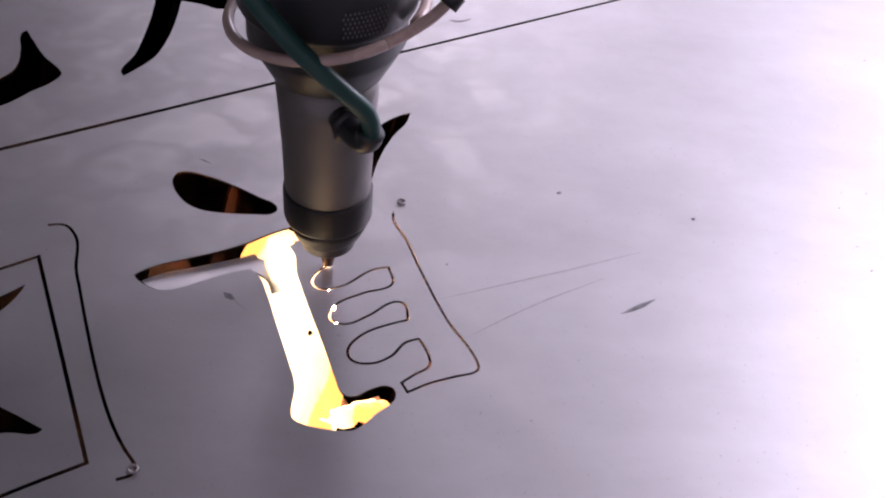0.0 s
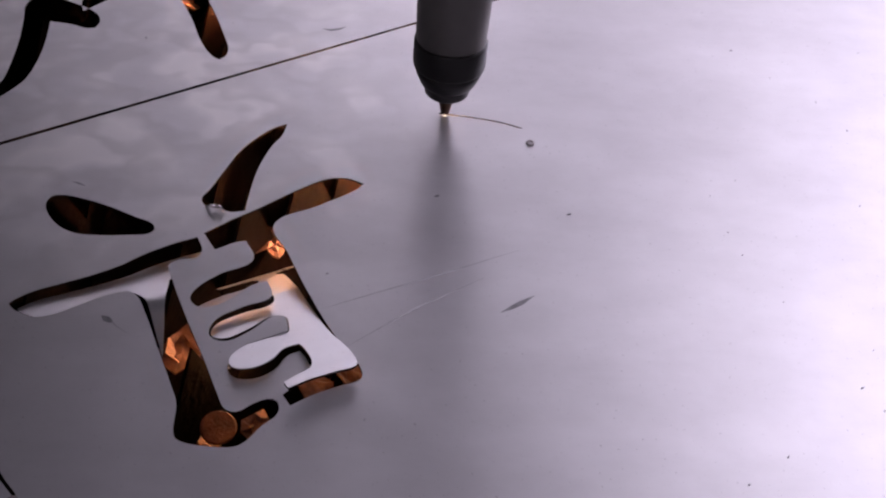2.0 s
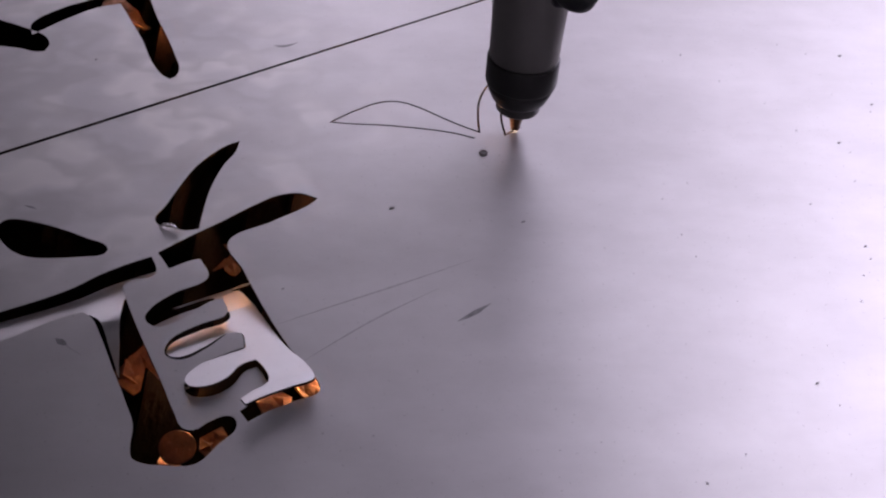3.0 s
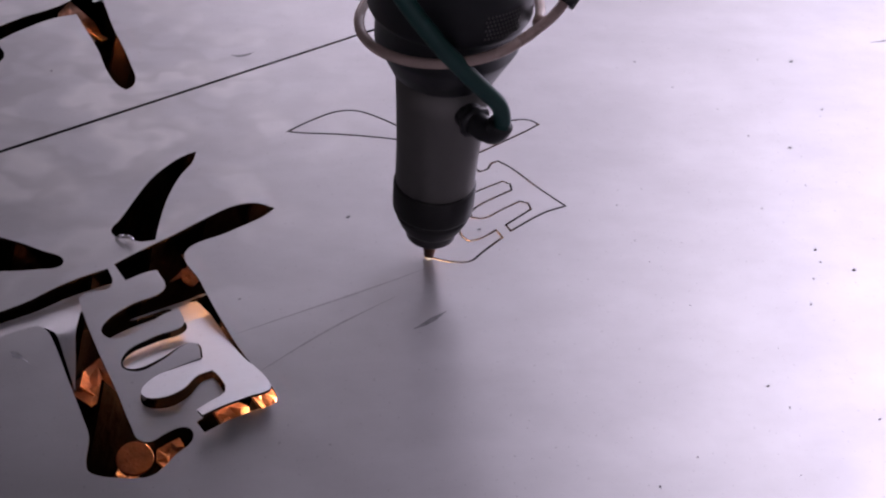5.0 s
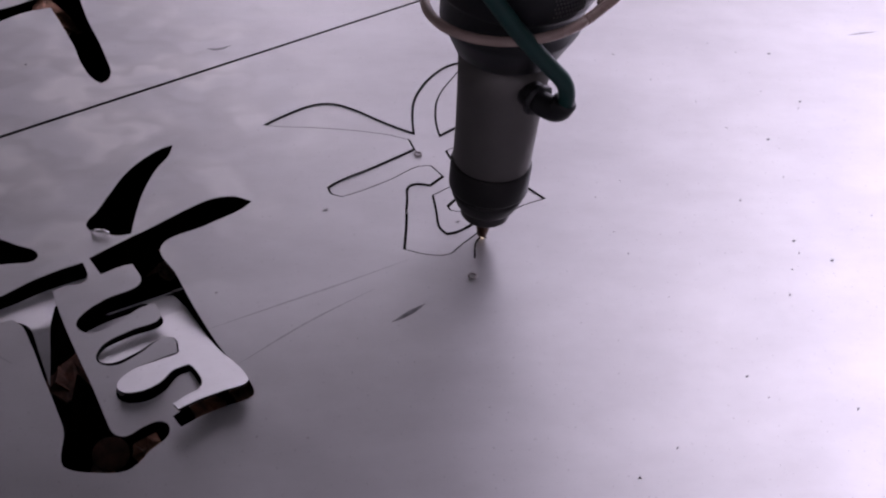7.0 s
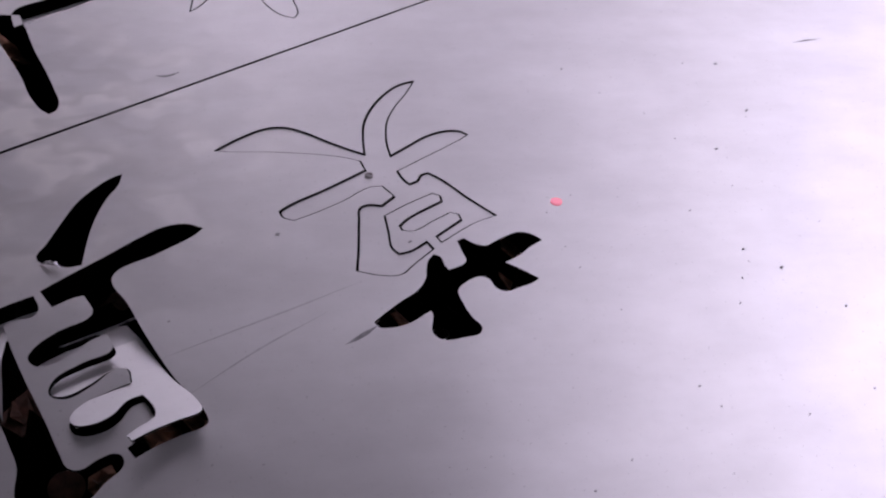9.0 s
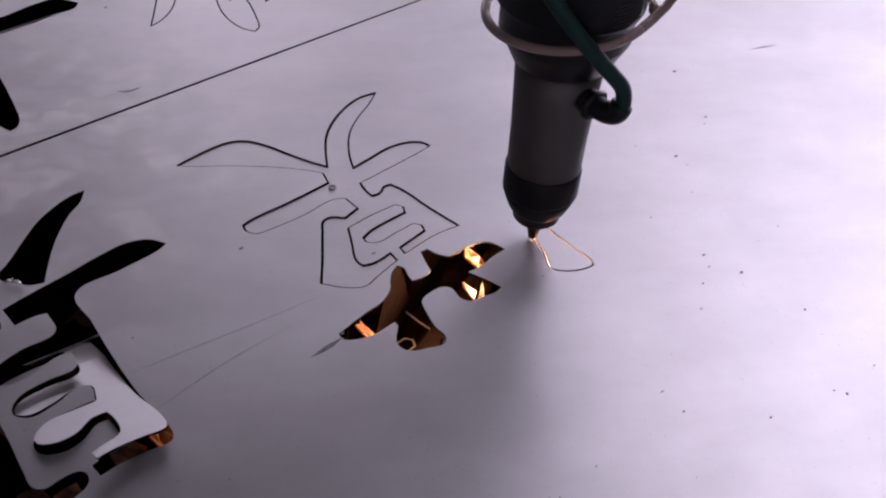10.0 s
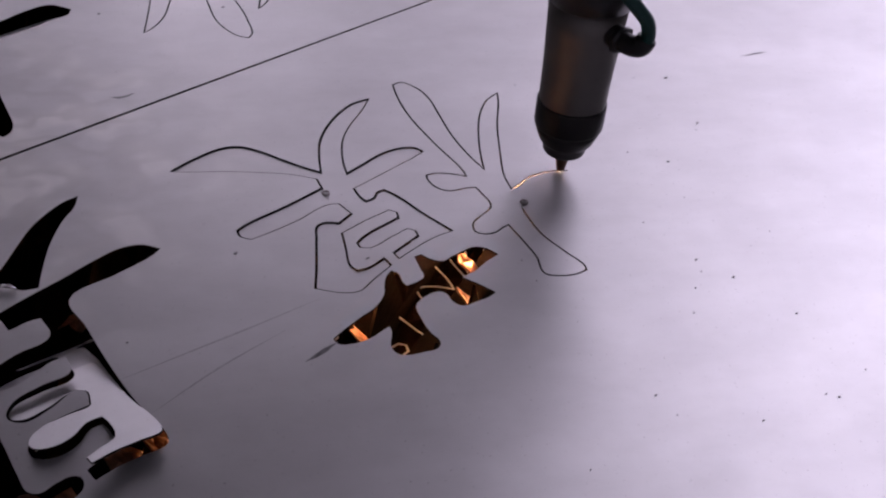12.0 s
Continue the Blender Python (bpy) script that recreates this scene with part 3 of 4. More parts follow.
def cutting_head():
    thing = tagged(new("cutting_torch"), "laser cutting torch with grey body, black ring and copper nozzle", "laser torch")
    bm = bmesh.new()
    lathe(bm, mm([(2.6, 0), (3.1, 0.5), (4.2, 7), (5.8, 13), (6.5, 16), (6.5, 19)]))
    part("nozzle", bm, NOZZLE, thing, "tarnished copper nozzle", True)
    bm = bmesh.new()
    lathe(bm, mm([(9.0, 17), (14.4, 18.2), (15.4, 19.4), (15.6, 24), (14.8, 25)]))
    part("nozzle_holder", bm, HOLDER, thing, "worn bright holder ring")
    bm = bmesh.new()
    lathe(bm, mm([(14.6, 25), (17.6, 26.4), (19.5, 29), (22.4, 36), (23.6, 41)]))
    part("ceramic_cone", bm, RING, thing, "dark tapered cone", True)
    bm = bmesh.new()
    lathe(bm, mm([(23.6, 41), (24.4, 41.6), (24.7, 43), (24.8, 59.5), (24.2, 61.5)]))
    part("lock_ring", bm, RING, thing, "blackened lock ring", True)
    bm = bmesh.new()
    lathe(bm, mm([(23.4, 61.5), (23.7, 62.5), (24.4, 90), (26.0, 120), (27.2, 139)]), 64)
    part("body", bm, BODY, thing, "brushed grey metal body", True)
    bm = bmesh.new()
    lathe(bm, mm([(27.6, 139), (29.5, 140.5), (37.5, 156), (39.5, 160), (39.5, 176), (42.5, 178), (44, 181), (44, 275), (42, 277)]), 64)
    collar = part("collar", bm, COLLAR, thing, "black anodised flared collar", True)
    bm = bmesh.new()
    for row in range(6):
        for k in range(11):
            turn = 17 + k * 2.7 + (row % 2) * 1.3
            box(bm, -0.0004, -0.0003, -0.0006, 0.0004, 0.0003, 0.0006, Matrix.Translation(around(turn, 44.2, 184 + row * 2.4)) @ Matrix.Rotation(radians(turn), 4, "Z"))
    tagged(part("knurl", bm, PALE, collar, "pale knurled dots"), kind="stuff")
    # Out of view; stretched to the left so its reflection darkens the sheet.
    bm = bmesh.new()
    box(bm, -0.50, -0.045, 0.2775, 0.025, 0.11, 0.85)
    bmesh.ops.bevel(bm, geom=list(bm.edges), offset=0.008, segments=2, affect="EDGES")
    part("carriage_housing", bm, COLLAR, thing, "unseen dark carriage housing that darkens the sheet's reflection")
    # side fitting with its hose
    bm = bmesh.new()
    tube(bm, [around(26, r, 125) for r in (22, 29, 31)], 0.0080, 20)
    tube(bm, [around(26, r, 125) for r in (31.1, 35)], 0.0098, 6)
    tube(bm, curve3([around(26, 34, 125), around(28, 41, 124.5), around(31, 47, 126), around(32.5, 49.5, 132)], 5), 0.0070, 16)
    part("elbow_fitting", bm, FITTING, thing, "black elbow fitting", True)
    bm = bmesh.new()
    tube(bm, curve3([around(32, 49, 129), around(32, 50.5, 136), around(28, 50, 146), around(17, 48.5, 157), around(3, 48.5, 170), around(-15, 52, 189), around(-35, 58, 216), around(-50, 63, 250), around(-58, 66, 284)], 8), 0.0047, 14)
    part("hose", bm, HOSE, thing, "teal gas hose", True)
    bm = bmesh.new()
    tube(bm, [Vector((0.0478 * math.cos(k * math.tau / 60), 0.0478 * math.sin(k * math.tau / 60), 0.174 + 0.007 * math.cos(k * math.tau / 60))) for k in range(-4, 53)], 0.0028, 12)
    ring = part("tube_ring", bm, TUBE, thing, "pinkish translucent tube ring", True)
    bm = bmesh.new()
    tube(bm, curve3([around(41, 47.8, 178.6), around(56, 50, 181), around(68, 55, 185), around(78, 61, 191)], 6), 0.0029, 12)
    part("tube_tail", bm, TUBE, ring, "pinkish tube leading off the ring", True)
    bm = bmesh.new()
    tube(bm, [around(76, 59.5, 189), around(79.5, 63, 194)], 0.0056, 14)
    part("clamp", bm, FITTING, ring, "dark tube clamp", True)
    bm = bmesh.new()
    tube(bm, curve3([around(79, 62, 193), around(83, 67, 203), around(87, 72, 219), around(91, 75, 247), around(94, 77, 290)], 5), 0.0050, 14)
    part("sleeve_hose", bm, SLEEVE, thing, "olive-grey sleeved hose", True)
    return thing


# ---- sparks, added flake lights, pointer light, marks ----
def spark_shower():
    thing = tagged(new("spark_shower"), "white-hot spray of sparks blown down through the kerf", "sparks")
    rng = random.Random(4)
    for k in range(6):
        bm = bmesh.new()
        a, lean = rng.uniform(0, math.tau), rng.uniform(0.02, 0.14)
        top, end = rng.uniform(0.018, 0.024), rng.uniform(0.034, 0.048)
        way = Vector((math.cos(a) * lean, math.sin(a) * lean, -1))
        tube(bm, [way * top, way * (top + end) / 2, way * end], rng.uniform(0.0006, 0.0009), 5)
        part("spark", bm, SPARK, thing)
    return thing


def hot_spot():
    bm = bmesh.new()
    bmesh.ops.create_icosphere(bm, subdivisions=2, radius=0.0017, matrix=Matrix.Translation((0, 0, 0.0018)))
    return tagged(part("hot_spot", bm, HOT, None, "", True), "white-hot molten spot under the copper nozzle", "sparks")


def flake_light(seed):
    """Added emitters, hidden under the sheet, lighting scrap flakes while a cut runs."""
    thing = tagged(new("flake_light"), "added orange emitters hidden below the sheet to light the flakes", "sparks")
    rng = random.Random(seed)
    for k in range(4):
        bm = bmesh.new()
        c = Vector((rng.uniform(-0.006, 0.006), rng.uniform(-0.008, 0.008), rng.uniform(-0.004, 0.004)))
        d = Vector((-0.8, 0.5, rng.uniform(-0.3, 0.3))) * rng.uniform(0.003, 0.006)
        tube(bm, [c - d, c, c + d], rng.uniform(0.0006, 0.001), 5)
        part("spark", bm, FLAKE_LIGHT, thing)
    return thing


def pointer_spot():
    bm = bmesh.new()
    lathe(bm, [(0.0040, -0.0002), (0.0040, 0.0001), (0.0024, 0.0003)], 24)
    return tagged(part("pointer_spot", bm, POINTER), "small red pointer light on the steel", "light spot")


def slag_bead(x, y, parent=None):
    bm = bmesh.new()
    ring = [Vector((0.0023 * math.cos(k * math.tau / 16), 0.0023 * math.sin(k * math.tau / 16), 0.0004)) for k in range(17)]
    tube(bm, ring, 0.0007, 7)
    ob = part("slag_bead", bm, DROSS, parent, "dark ring of slag round the pierced hole", True)
    if not parent:
        tagged(ob, "small dark ring of slag round a pierced hole", "slag")
    ob.location = (x / 1000, y / 1000, 0)
    return ob


FLECKS = [(367.7, 149.5), (395, 4), (375.7, 23.8), (355.4, -26.6), (391.8, 91), (306.4, -92.6), (434, 250), (70.4, 61.8), (3, -13), (-140.5, 230.7), (525, 282.4), (436.4, 183), (395, 135),
          (365, -3.8), (226, -160), (155, 48), (251.4, -141.7), (423.3, -34.8), (418.1, -107.6), (-23.3, 381.6), (79.4, 387.9), (96.2, 388), (-67.4, 43.9)]


def flecks():
    """Specks of dross that lie on the sheet."""
    rng = random.Random(9)
    bm = bmesh.new()
    places = FLECKS + [(rng.uniform(250, 520), rng.uniform(-160, 300)) for _ in range(26)]
    for k, (x, y) in enumerate(places):
        size = rng.uniform(0.5, 1.15) if k < len(FLECKS) else rng.uniform(0.25, 0.6)
        m = Matrix.Translation((x / 1000, y / 1000, 0.0002)) @ Matrix.Rotation(rng.uniform(0.3, 1.0), 4, "Z") @ Matrix.Diagonal((size * rng.uniform(1, 2.2) / 1000, size / 1000, 0.0004, 1))
        bmesh.ops.create_icosphere(bm, subdivisions=1, radius=1, matrix=m)
    tagged(part("dross_flecks", bm, GRIME), "dark specks of dross scattered on the steel", "dross", kind="stuff")


def scuff(points, width, label, name="scuff_mark", mat=None):
    """A low smear on the sheet along a line, in millimetres, pointed at both ends."""
    line = spline(points, False, 1.5)
    n = len(line) - 1
    left, right = aside(line, 1, False), aside(line, -1, False)
    rng = random.Random(len(points) + round(width * 10))
    half = [width / 2 * max(0.15, math.sin(math.pi * i / n)) * rng.uniform(0.8, 1.1) for i in range(n + 1)]
    bm = bmesh.new()
    rows = [[bm.verts.new((q.x / 1000, q.y / 1000, z)) for q, z in ((p.lerp(a, h), 0.00002), (p, 0.00012), (p.lerp(b, h), 0.00002))] for p, a, b, h in zip(line, left, right, half)]
    for r, q in zip(rows, rows[1:]):
        bm.faces.new((r[0], r[1], q[1], q[0]))
        bm.faces.new((r[1], r[2], q[2], q[1]))
    tagged(part(name, bm, mat or GRIME), label, "scuff mark", group="scuffs on the sheet")


def marks():
    flecks()
    scuff([(105, -41), (113, -36), (126, -26.5)], 3.6, "short dark scuff on the bright steel sheet")
    scuff([(-11.8, 253.7), (-4.7, 252.4), (1, 254.5), (6.1, 258)], 3.2, "thin curved dark scratch on the steel sheet")
    scuff([(0, -42.5), (36, -26), (76, -8), (120, 13)], 1.6, "long faint straight scratch on the steel", "scratch", FAINT)
    scuff([(16, -71), (55, -40), (96, -13)], 1.5, "long faint straight scratch on the steel", "scratch", FAINT)
    scuff([(-122, -52), (-118, -55), (-115, -57)], 4.5, "small dark smudge beside a cut opening")
    scuff([(-117, -55), (-112, -60), (-106, -64.5)], 1.1, "long faint straight scratch on the steel", "scratch", FAINT)
    scuff([(-161, 64), (-157, 62.5), (-152, 60)], 1.6, "thin curved dark scratch on the steel sheet")
    scuff([(512, 279), (525, 282), (540, 285)], 2.0, "short grey scuff far out on the sheet")


def spark_jet():
    """The flash that leaps from the steel when the beam first bites."""
    thing = tagged(new("spark_jet"), "bright orange-white flash of sparks above the pierced steel", "sparks")
    for k, (turn, length, radius) in enumerate(((-2, 0.068, 0.0018), (5, 0.03, 0.002), (-7, 0.024, 0.0018))):
        bm = bmesh.new()
        a = radians(turn)
        way = Vector((math.sin(a), -math.cos(a), 0.03))
        n = 14
        rings = []
        for i in range(n + 1):
            u = i / n
            r = radius * math.sin(math.pi * min(1, 0.12 + 0.88 * u)) ** 0.4 + 0.0002
            c = way * (u * length) + Vector((0, 0, 0.005))
            rings.append([bm.verts.new(c + Vector((math.cos(j * math.tau / 10) * r, 0, math.sin(j * math.tau / 10) * r))) for j in range(10)])
        for p, q in zip(rings, rings[1:]):
            for j in range(10):
                bm.faces.new((p[j], p[(j + 1) % 10], q[(j + 1) % 10], q[j]))
        part("spark", bm, FLASH, thing, "", True)
    return thing


def fire_burst():
    """A body of burning gas in the opening beside the cut, with hotter tongues in it."""
    thing = tagged(new("fire_burst"), "yellow-white burst of fire under the sheet", "sparks")
    bm = bmesh.new()
    bmesh.ops.create_icosphere(bm, subdivisions=5, radius=1)
    for v in bm.verts:
        swell = 1 + 0.12 * noise.noise(v.co * 2.5) + 0.05 * noise.noise(v.co * 7)
        w = v.co.y
        v.co = Vector((v.co.x * 0.030 * swell * (1 - 0.12 * w) - 0.25 * w * 0.085, w * 0.090 * swell, -0.0115 + v.co.z * 0.008 * swell))
    part("fire_body", bm, FIREBALL, thing, "", True)
    bm = bmesh.new()
    bmesh.ops.create_icosphere(bm, subdivisions=4, radius=1)
    for v in bm.verts:
        swell = 1 + 0.2 * noise.noise(v.co * 2.0 + Vector((3, 0, 0)))
        v.co = Vector((-0.009 + v.co.x * 0.009 * swell - v.co.y * 0.006, 0.045 + v.co.y * 0.022 * swell, 0.001 + v.co.z * 0.0035 * swell))
    part("fire_body", bm, FIREBALL, thing, "", True)
    rng = random.Random(12)
    for k in range(26):
        bm = bmesh.new()
        w, u = rng.uniform(-0.9, 1), rng.gauss(0, 0.45)
        c = Vector((u * 0.018 - 0.25 * w * 0.08, w * 0.08, rng.uniform(-0.014, -0.010)))
        d = Vector((-0.3 + rng.uniform(-0.12, 0.12), 1, rng.uniform(-0.05, 0.05))).normalized() * rng.uniform(0.008, 0.02)
        tube(bm, [c - d, c - d * 0.4, c + d * 0.4, c + d], rng.uniform(0.0006, 0.0016), 6)
        part("flame", bm, FIRE, thing, "", True)
    return thing


def foot_flames():
    """Low yellow and orange fire round the foot of the column."""
    thing = tagged(new("low_flames"), "low yellow and orange flames at the foot of the opening", "sparks")
    rng = random.Random(31)
    for k in range(9):
        bm = bmesh.new()
        bmesh.ops.create_icosphere(bm, subdivisions=3, radius=1)
        c, r = Vector((0.003 + 0.0047 * k, 0.0022 * k + rng.uniform(-0.003, 0.003), rng.uniform(-0.014, -0.010))), rng.uniform(0.006, 0.009)
        for v in bm.verts:
            v.co = c + Vector((v.co.x * r, v.co.y * r * 0.9, v.co.z * 0.004)) * (1 + 0.3 * noise.noise(v.co * 2.2 + c * 400))
        part("flame", bm, FIREBALL, thing, "", True)
    return thing


def spark_traces():
    """Long spark traces flung along the sheet as the beam bites."""
    thing = tagged(new("spark_traces"), "long orange spark traces flung over the steel", "sparks")
    rng = random.Random(5)
    for k in range(9):
        bm = bmesh.new()
        lean, start, reach = rng.uniform(-0.16, -0.02), rng.uniform(0.03, 0.05), rng.uniform(0.12, 0.26)
        rise = rng.uniform(0.02, 0.10)
        path = [Vector((lean * d, -d, 0.004 + rise * d)) for d in (start, start + reach * 0.4, start + reach)]
        tube(bm, path, rng.uniform(0.0004, 0.0009), 6)
        part("spark", bm, TRACE, thing)
    return thing


def ember_streaks():
    """Bright spark trails that cross the dark opening."""
    thing = tagged(new("spark_trails"), "thin bright spark trails in the dark opening", "sparks")
    rng = random.Random(8)
    for k in range(15):
        bm = bmesh.new()
        w = rng.uniform(-1, 0.2)
        c = Vector((rng.uniform(-0.014, 0.014) - 0.25 * w * 0.07, w * 0.07, rng.uniform(-0.05, -0.02)))
        d = Vector((rng.uniform(-0.6, 0.6), 1, rng.uniform(-0.3, 0.3))).normalized() * rng.uniform(0.004, 0.013)
        tube(bm, [c - d, c, c + d], rng.uniform(0.0003, 0.0007), 5)
        part("spark", bm, STREAK, thing)
    return thing


def slag():
    """Uneven crust of slag and offcuts on the tray's floor."""
    bm = bmesh.new()
    nx, ny = 110, 90
    grid = []
    for j in range(ny + 1):
        row = []
        for i in range(nx + 1):
            x, y = -0.36 + 0.95 * i / nx, -0.30 + 0.80 * j / ny
            edge = min(1, i / 4, j / 4, (nx - i) / 4, (ny - j) / 4)
            rough = noise.noise((x * 28, y * 28, 0)) * 0.016 + noise.noise((x * 75, y * 75, 5)) * 0.008 + noise.noise((x * 160, y * 160, 9)) * 0.003
            row.append(bm.verts.new((x, y, -0.1702 + edge * max(0.002, 0.026 + rough * 1.5))))
        grid.append(row)
    for j in range(ny):
        for i in range(nx):
            bm.faces.new((grid[j][i], grid[j][i + 1], grid[j + 1][i + 1], grid[j + 1][i]))
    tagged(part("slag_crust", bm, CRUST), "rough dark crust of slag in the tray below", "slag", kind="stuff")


def burr():
    """A bright curl of metal left on the rim of a hole."""
    bm = bmesh.new()
    tube(bm, curve3([(-0.0745, 0.0440, 0.0), (-0.0715, 0.0428, 0.0022), (-0.0685, 0.0432, 0.0018), (-0.0660, 0.0412, 0.0026), (-0.0640, 0.0405, 0.0006)], 5), 0.0009, 7)
    tagged(part("metal_burr", bm, BRIGHT, None, "", True), "bright curled burr on the rim of a cut hole", "burr")


def scrap(place, size, lean, turn, label, mat):
    """A torn flake of earlier cuttings caught on the slats."""
    rng = random.Random(round(place[0] * 3 + place[1]))
    bm = bmesh.new()
    n = 9
    ring = [(math.cos(k * math.tau / n) * size[0] * rng.uniform(0.6, 1.1), math.sin(k * math.tau / n) * size[1] * rng.uniform(0.6, 1.1)) for k in range(n)]
    low, mid, top = [], [], []
    for x, y in ring:
        z = rng.uniform(-1.5, 1.5)
        low.append(bm.verts.new((x / 1000, y / 1000, (z - 1.2) / 1000)))
        mid.append(bm.verts.new((x * 0.45 / 1000, y * 0.45 / 1000, (rng.uniform(-2, 2.5)) / 1000)))
        top.append(bm.verts.new((x / 1000, y / 1000, z / 1000)))
    for k in range(n):
        j = (k + 1) % n
        bm.faces.new((low[k], low[j], top[j], top[k]))
        bm.faces.new((top[k], top[j], mid[j], mid[k]))
    bm.faces.new(mid)
    bm.faces.new(list(reversed(low)))
    ob = tagged(part("scrap_flake", bm, mat), label, "scrap", group="scrap on the slats")
    ob.matrix_world = Matrix.Translation(Vector(place) / 1000) @ Matrix.Rotation(radians(turn), 4, "Z") @ Matrix.Rotation(radians(lean), 4, "X")


def scraps():
    for place, size, lean, turn in SCRAPS:
        # Deep flakes take the darker copy, so they read as shaded.
        deep = place[2] < -40
        scrap(place, size, lean, turn, "flake of scrap toned darker for the shade between the slats" if deep else "heat-stained coppery flake of scrap on the slats", DEEP_SCRAP if deep else SCRAP)
    bm = bmesh.new()
    lathe(bm, [(0.0098, -0.0015), (0.0104, -0.001), (0.0104, 0), (0.0098, 0.0004)], 28)
    ob = tagged(part("round_slug", bm, DEEP_SCRAP), "round brown slug, toned dark for shade, lying on the slats", "scrap", group="scrap on the slats")
    ob.matrix_world = Matrix.Translation(Vector((-55, -94, -45)) / 1000) @ pose(0, 0, 0, 14, 4, 0)


# Flakes added and leaned to catch the spark light as bright patches.
SCRAPS = [((148, 8, -34), (14, 17), 46, 100), ((230, 66, -28), (12, 15), 46, 96), ((222, 34, -30), (10, 13), 46, 96), ((-87, -12, -75), (13, 20), 42, 100), ((-71, -52, -78), (12, 18), 36, 80), ((-60, -88, -70), (12, 10), 40, 110), ((0, -90, -14), (18, 14), 30, 125), ((19, -80, -14), (16, 12), 28, 105), ((-137, 324, -16), (30, 20), 32, 85), ((-127, 317, -18), (13, 20), 38, 130), ((-118, 38, -30), (14, 4), 20, 60), ((-36, 74, -60), (14, 8), 25, 100), ((-91, -9, -70), (16, 26), 8, 20), ((-44, 76, -55), (14, 9), 15, 60), ((-31, -109, -26), (14, 9), 18, 80)]
hall()
bed()
marks()
slag()
burr()
scraps()
FIRE_BURST, FOOT_FLAMES, TRAILS = fire_burst(), foot_flames(), ember_streaks()
JET, TRACES = spark_jet(), spark_traces()
SHEET = sheet()
# Column trimmed away where the dipping piece would only look dark.
TRIMMED = [Vector((min(q.x, -92.5 - (q.y + 20) * 0.02), q.y)) if q.y < -14 else q for q in aside(HOLE_LEFT, 1.1 if turns_left(HOLE_LEFT) else -1.1) if q.y > -62]
PIECE_LEFT = offcut("cut_out_piece", TRIMMED, "bent bright steel cut-out sunk in its hole")
bend(PIECE_LEFT, (-112, -41), (0.45, -0.893), 0.003, 0.75)
PIECE_BAR = offcut("cut_out_piece", aside(spline(U_BAR), 0.8 if turns_left(spline(U_BAR)) else -0.8), "slim steel cut-out tilted in its slot")
PIECE_A = tagged(new("cut_out_piece"), "comb-shaped steel cut-out that bends and tips into its hole", "cut-out", group="cut-out letter pieces")
FOLD = Vector((-0.46, 0.888))
CREASES = (Vector((-29.5, -26.5)), Vector((-33, 5)))
ABOVE = clipped(CUT_A.inner, CREASES[0], FOLD)
SECTIONS = [part("comb_section", plate("comb_section", line, [], THICK, STEEL), STEEL, PIECE_A, edge=BURNT)
            for line in (clipped(CUT_A.inner, CREASES[0], -FOLD), clipped(ABOVE, CREASES[1], -FOLD), clipped(ABOVE, CREASES[1], FOLD))]
PIECE_B = offcut("cut_out_piece", CUT_B.inner, "branched steel cut-out lying just under the sheet's face")
PIECE_C = offcut("cut_out_piece", CUT_C.inner, "bird-shaped steel cut-out that drops through")
PIECE_D = offcut("cut_out_piece", CUT_D.inner, "branched steel piece still being cut")
kerf_strips(SHEET, CUT_A, PACE_A, PACE_A[0][1], 9)
kerf_strips(SHEET, CUT_B, PACE_B, -1, 13)
kerf_strips(SHEET, CUT_C, PACE_C, -1, 12)
kerf_strips(SHEET, CUT_D, PACE_D, -1, 12)
HEAD = cutting_head()
SHOWER = spark_shower()
HOT_SPOT, FLAKE_LIGHTS = hot_spot(), [flake_light(seed) for seed in (21, 33, 47, 58)]
SPOT = pointer_spot()
PIT_B, PIT_C, PIT_D = (136, 121), (157.8, -3.5), (273.5, 97)
BEADS = [(slag_bead(*PIT_B, PIECE_B), 1.7), (slag_bead(*PIT_C, PIECE_C), 6.8), (slag_bead(*PIT_D, PIECE_D), 9.5)]
slag_bead(-28.6, 39.4, SECTIONS[2]), slag_bead(-142, -177)


# ---- what moves ----
def turned(pivot, axis, degrees, drop=(0, 0, 0)):
    """A turn about an axis through a point, then a shift, in millimetres."""
    c = Matrix.Translation(Vector(pivot) / 1000)
    return Matrix.Translation(Vector(drop) / 1000) @ c @ Matrix.Rotation(radians(degrees), 4, Vector(axis)) @ c.inverted()


# between the cuts: seconds, place and height of the nozzle over the sheet
HOP_TO_B = [(0.9, -25, 30, 4), (1.0, -33, 40, 33), (1.1, 5, 60, 130), (1.2, 40, 75, 190), (1.3, 133, 110, 150), (1.4, 137, 121, 54), (1.5, 136, 121, 33), (1.6, 136, 121, 4),
          (1.7, 136, 121, 1), (1.84, 136, 121, 1)]
HOP_TO_C = [(6.0, 128, 112, 21), (6.1, 128, 110, 110), (6.2, 130, 108, 190), (6.3, 150, 40, 150), (6.4, 158, -4, 85), (6.5, 158, -4, 43), (6.6, 158, -4, 28), (6.7, 158, -4, 2),
          (6.95, 158, -4, 1)]
HOP_TO_D = [(8.7, 158, -2, 25), (8.8, 170, 5, 80), (8.9, 210, 40, 170), (9.0, 261, 82, 190), (9.1, 271, 92, 92), (9.2, 273, 96, 50), (9.3, 273, 97, 29), (9.4, 273, 97, 2),
          (9.58, 273, 97, 1)]
HOPS = HOP_TO_B + HOP_TO_C + HOP_TO_D


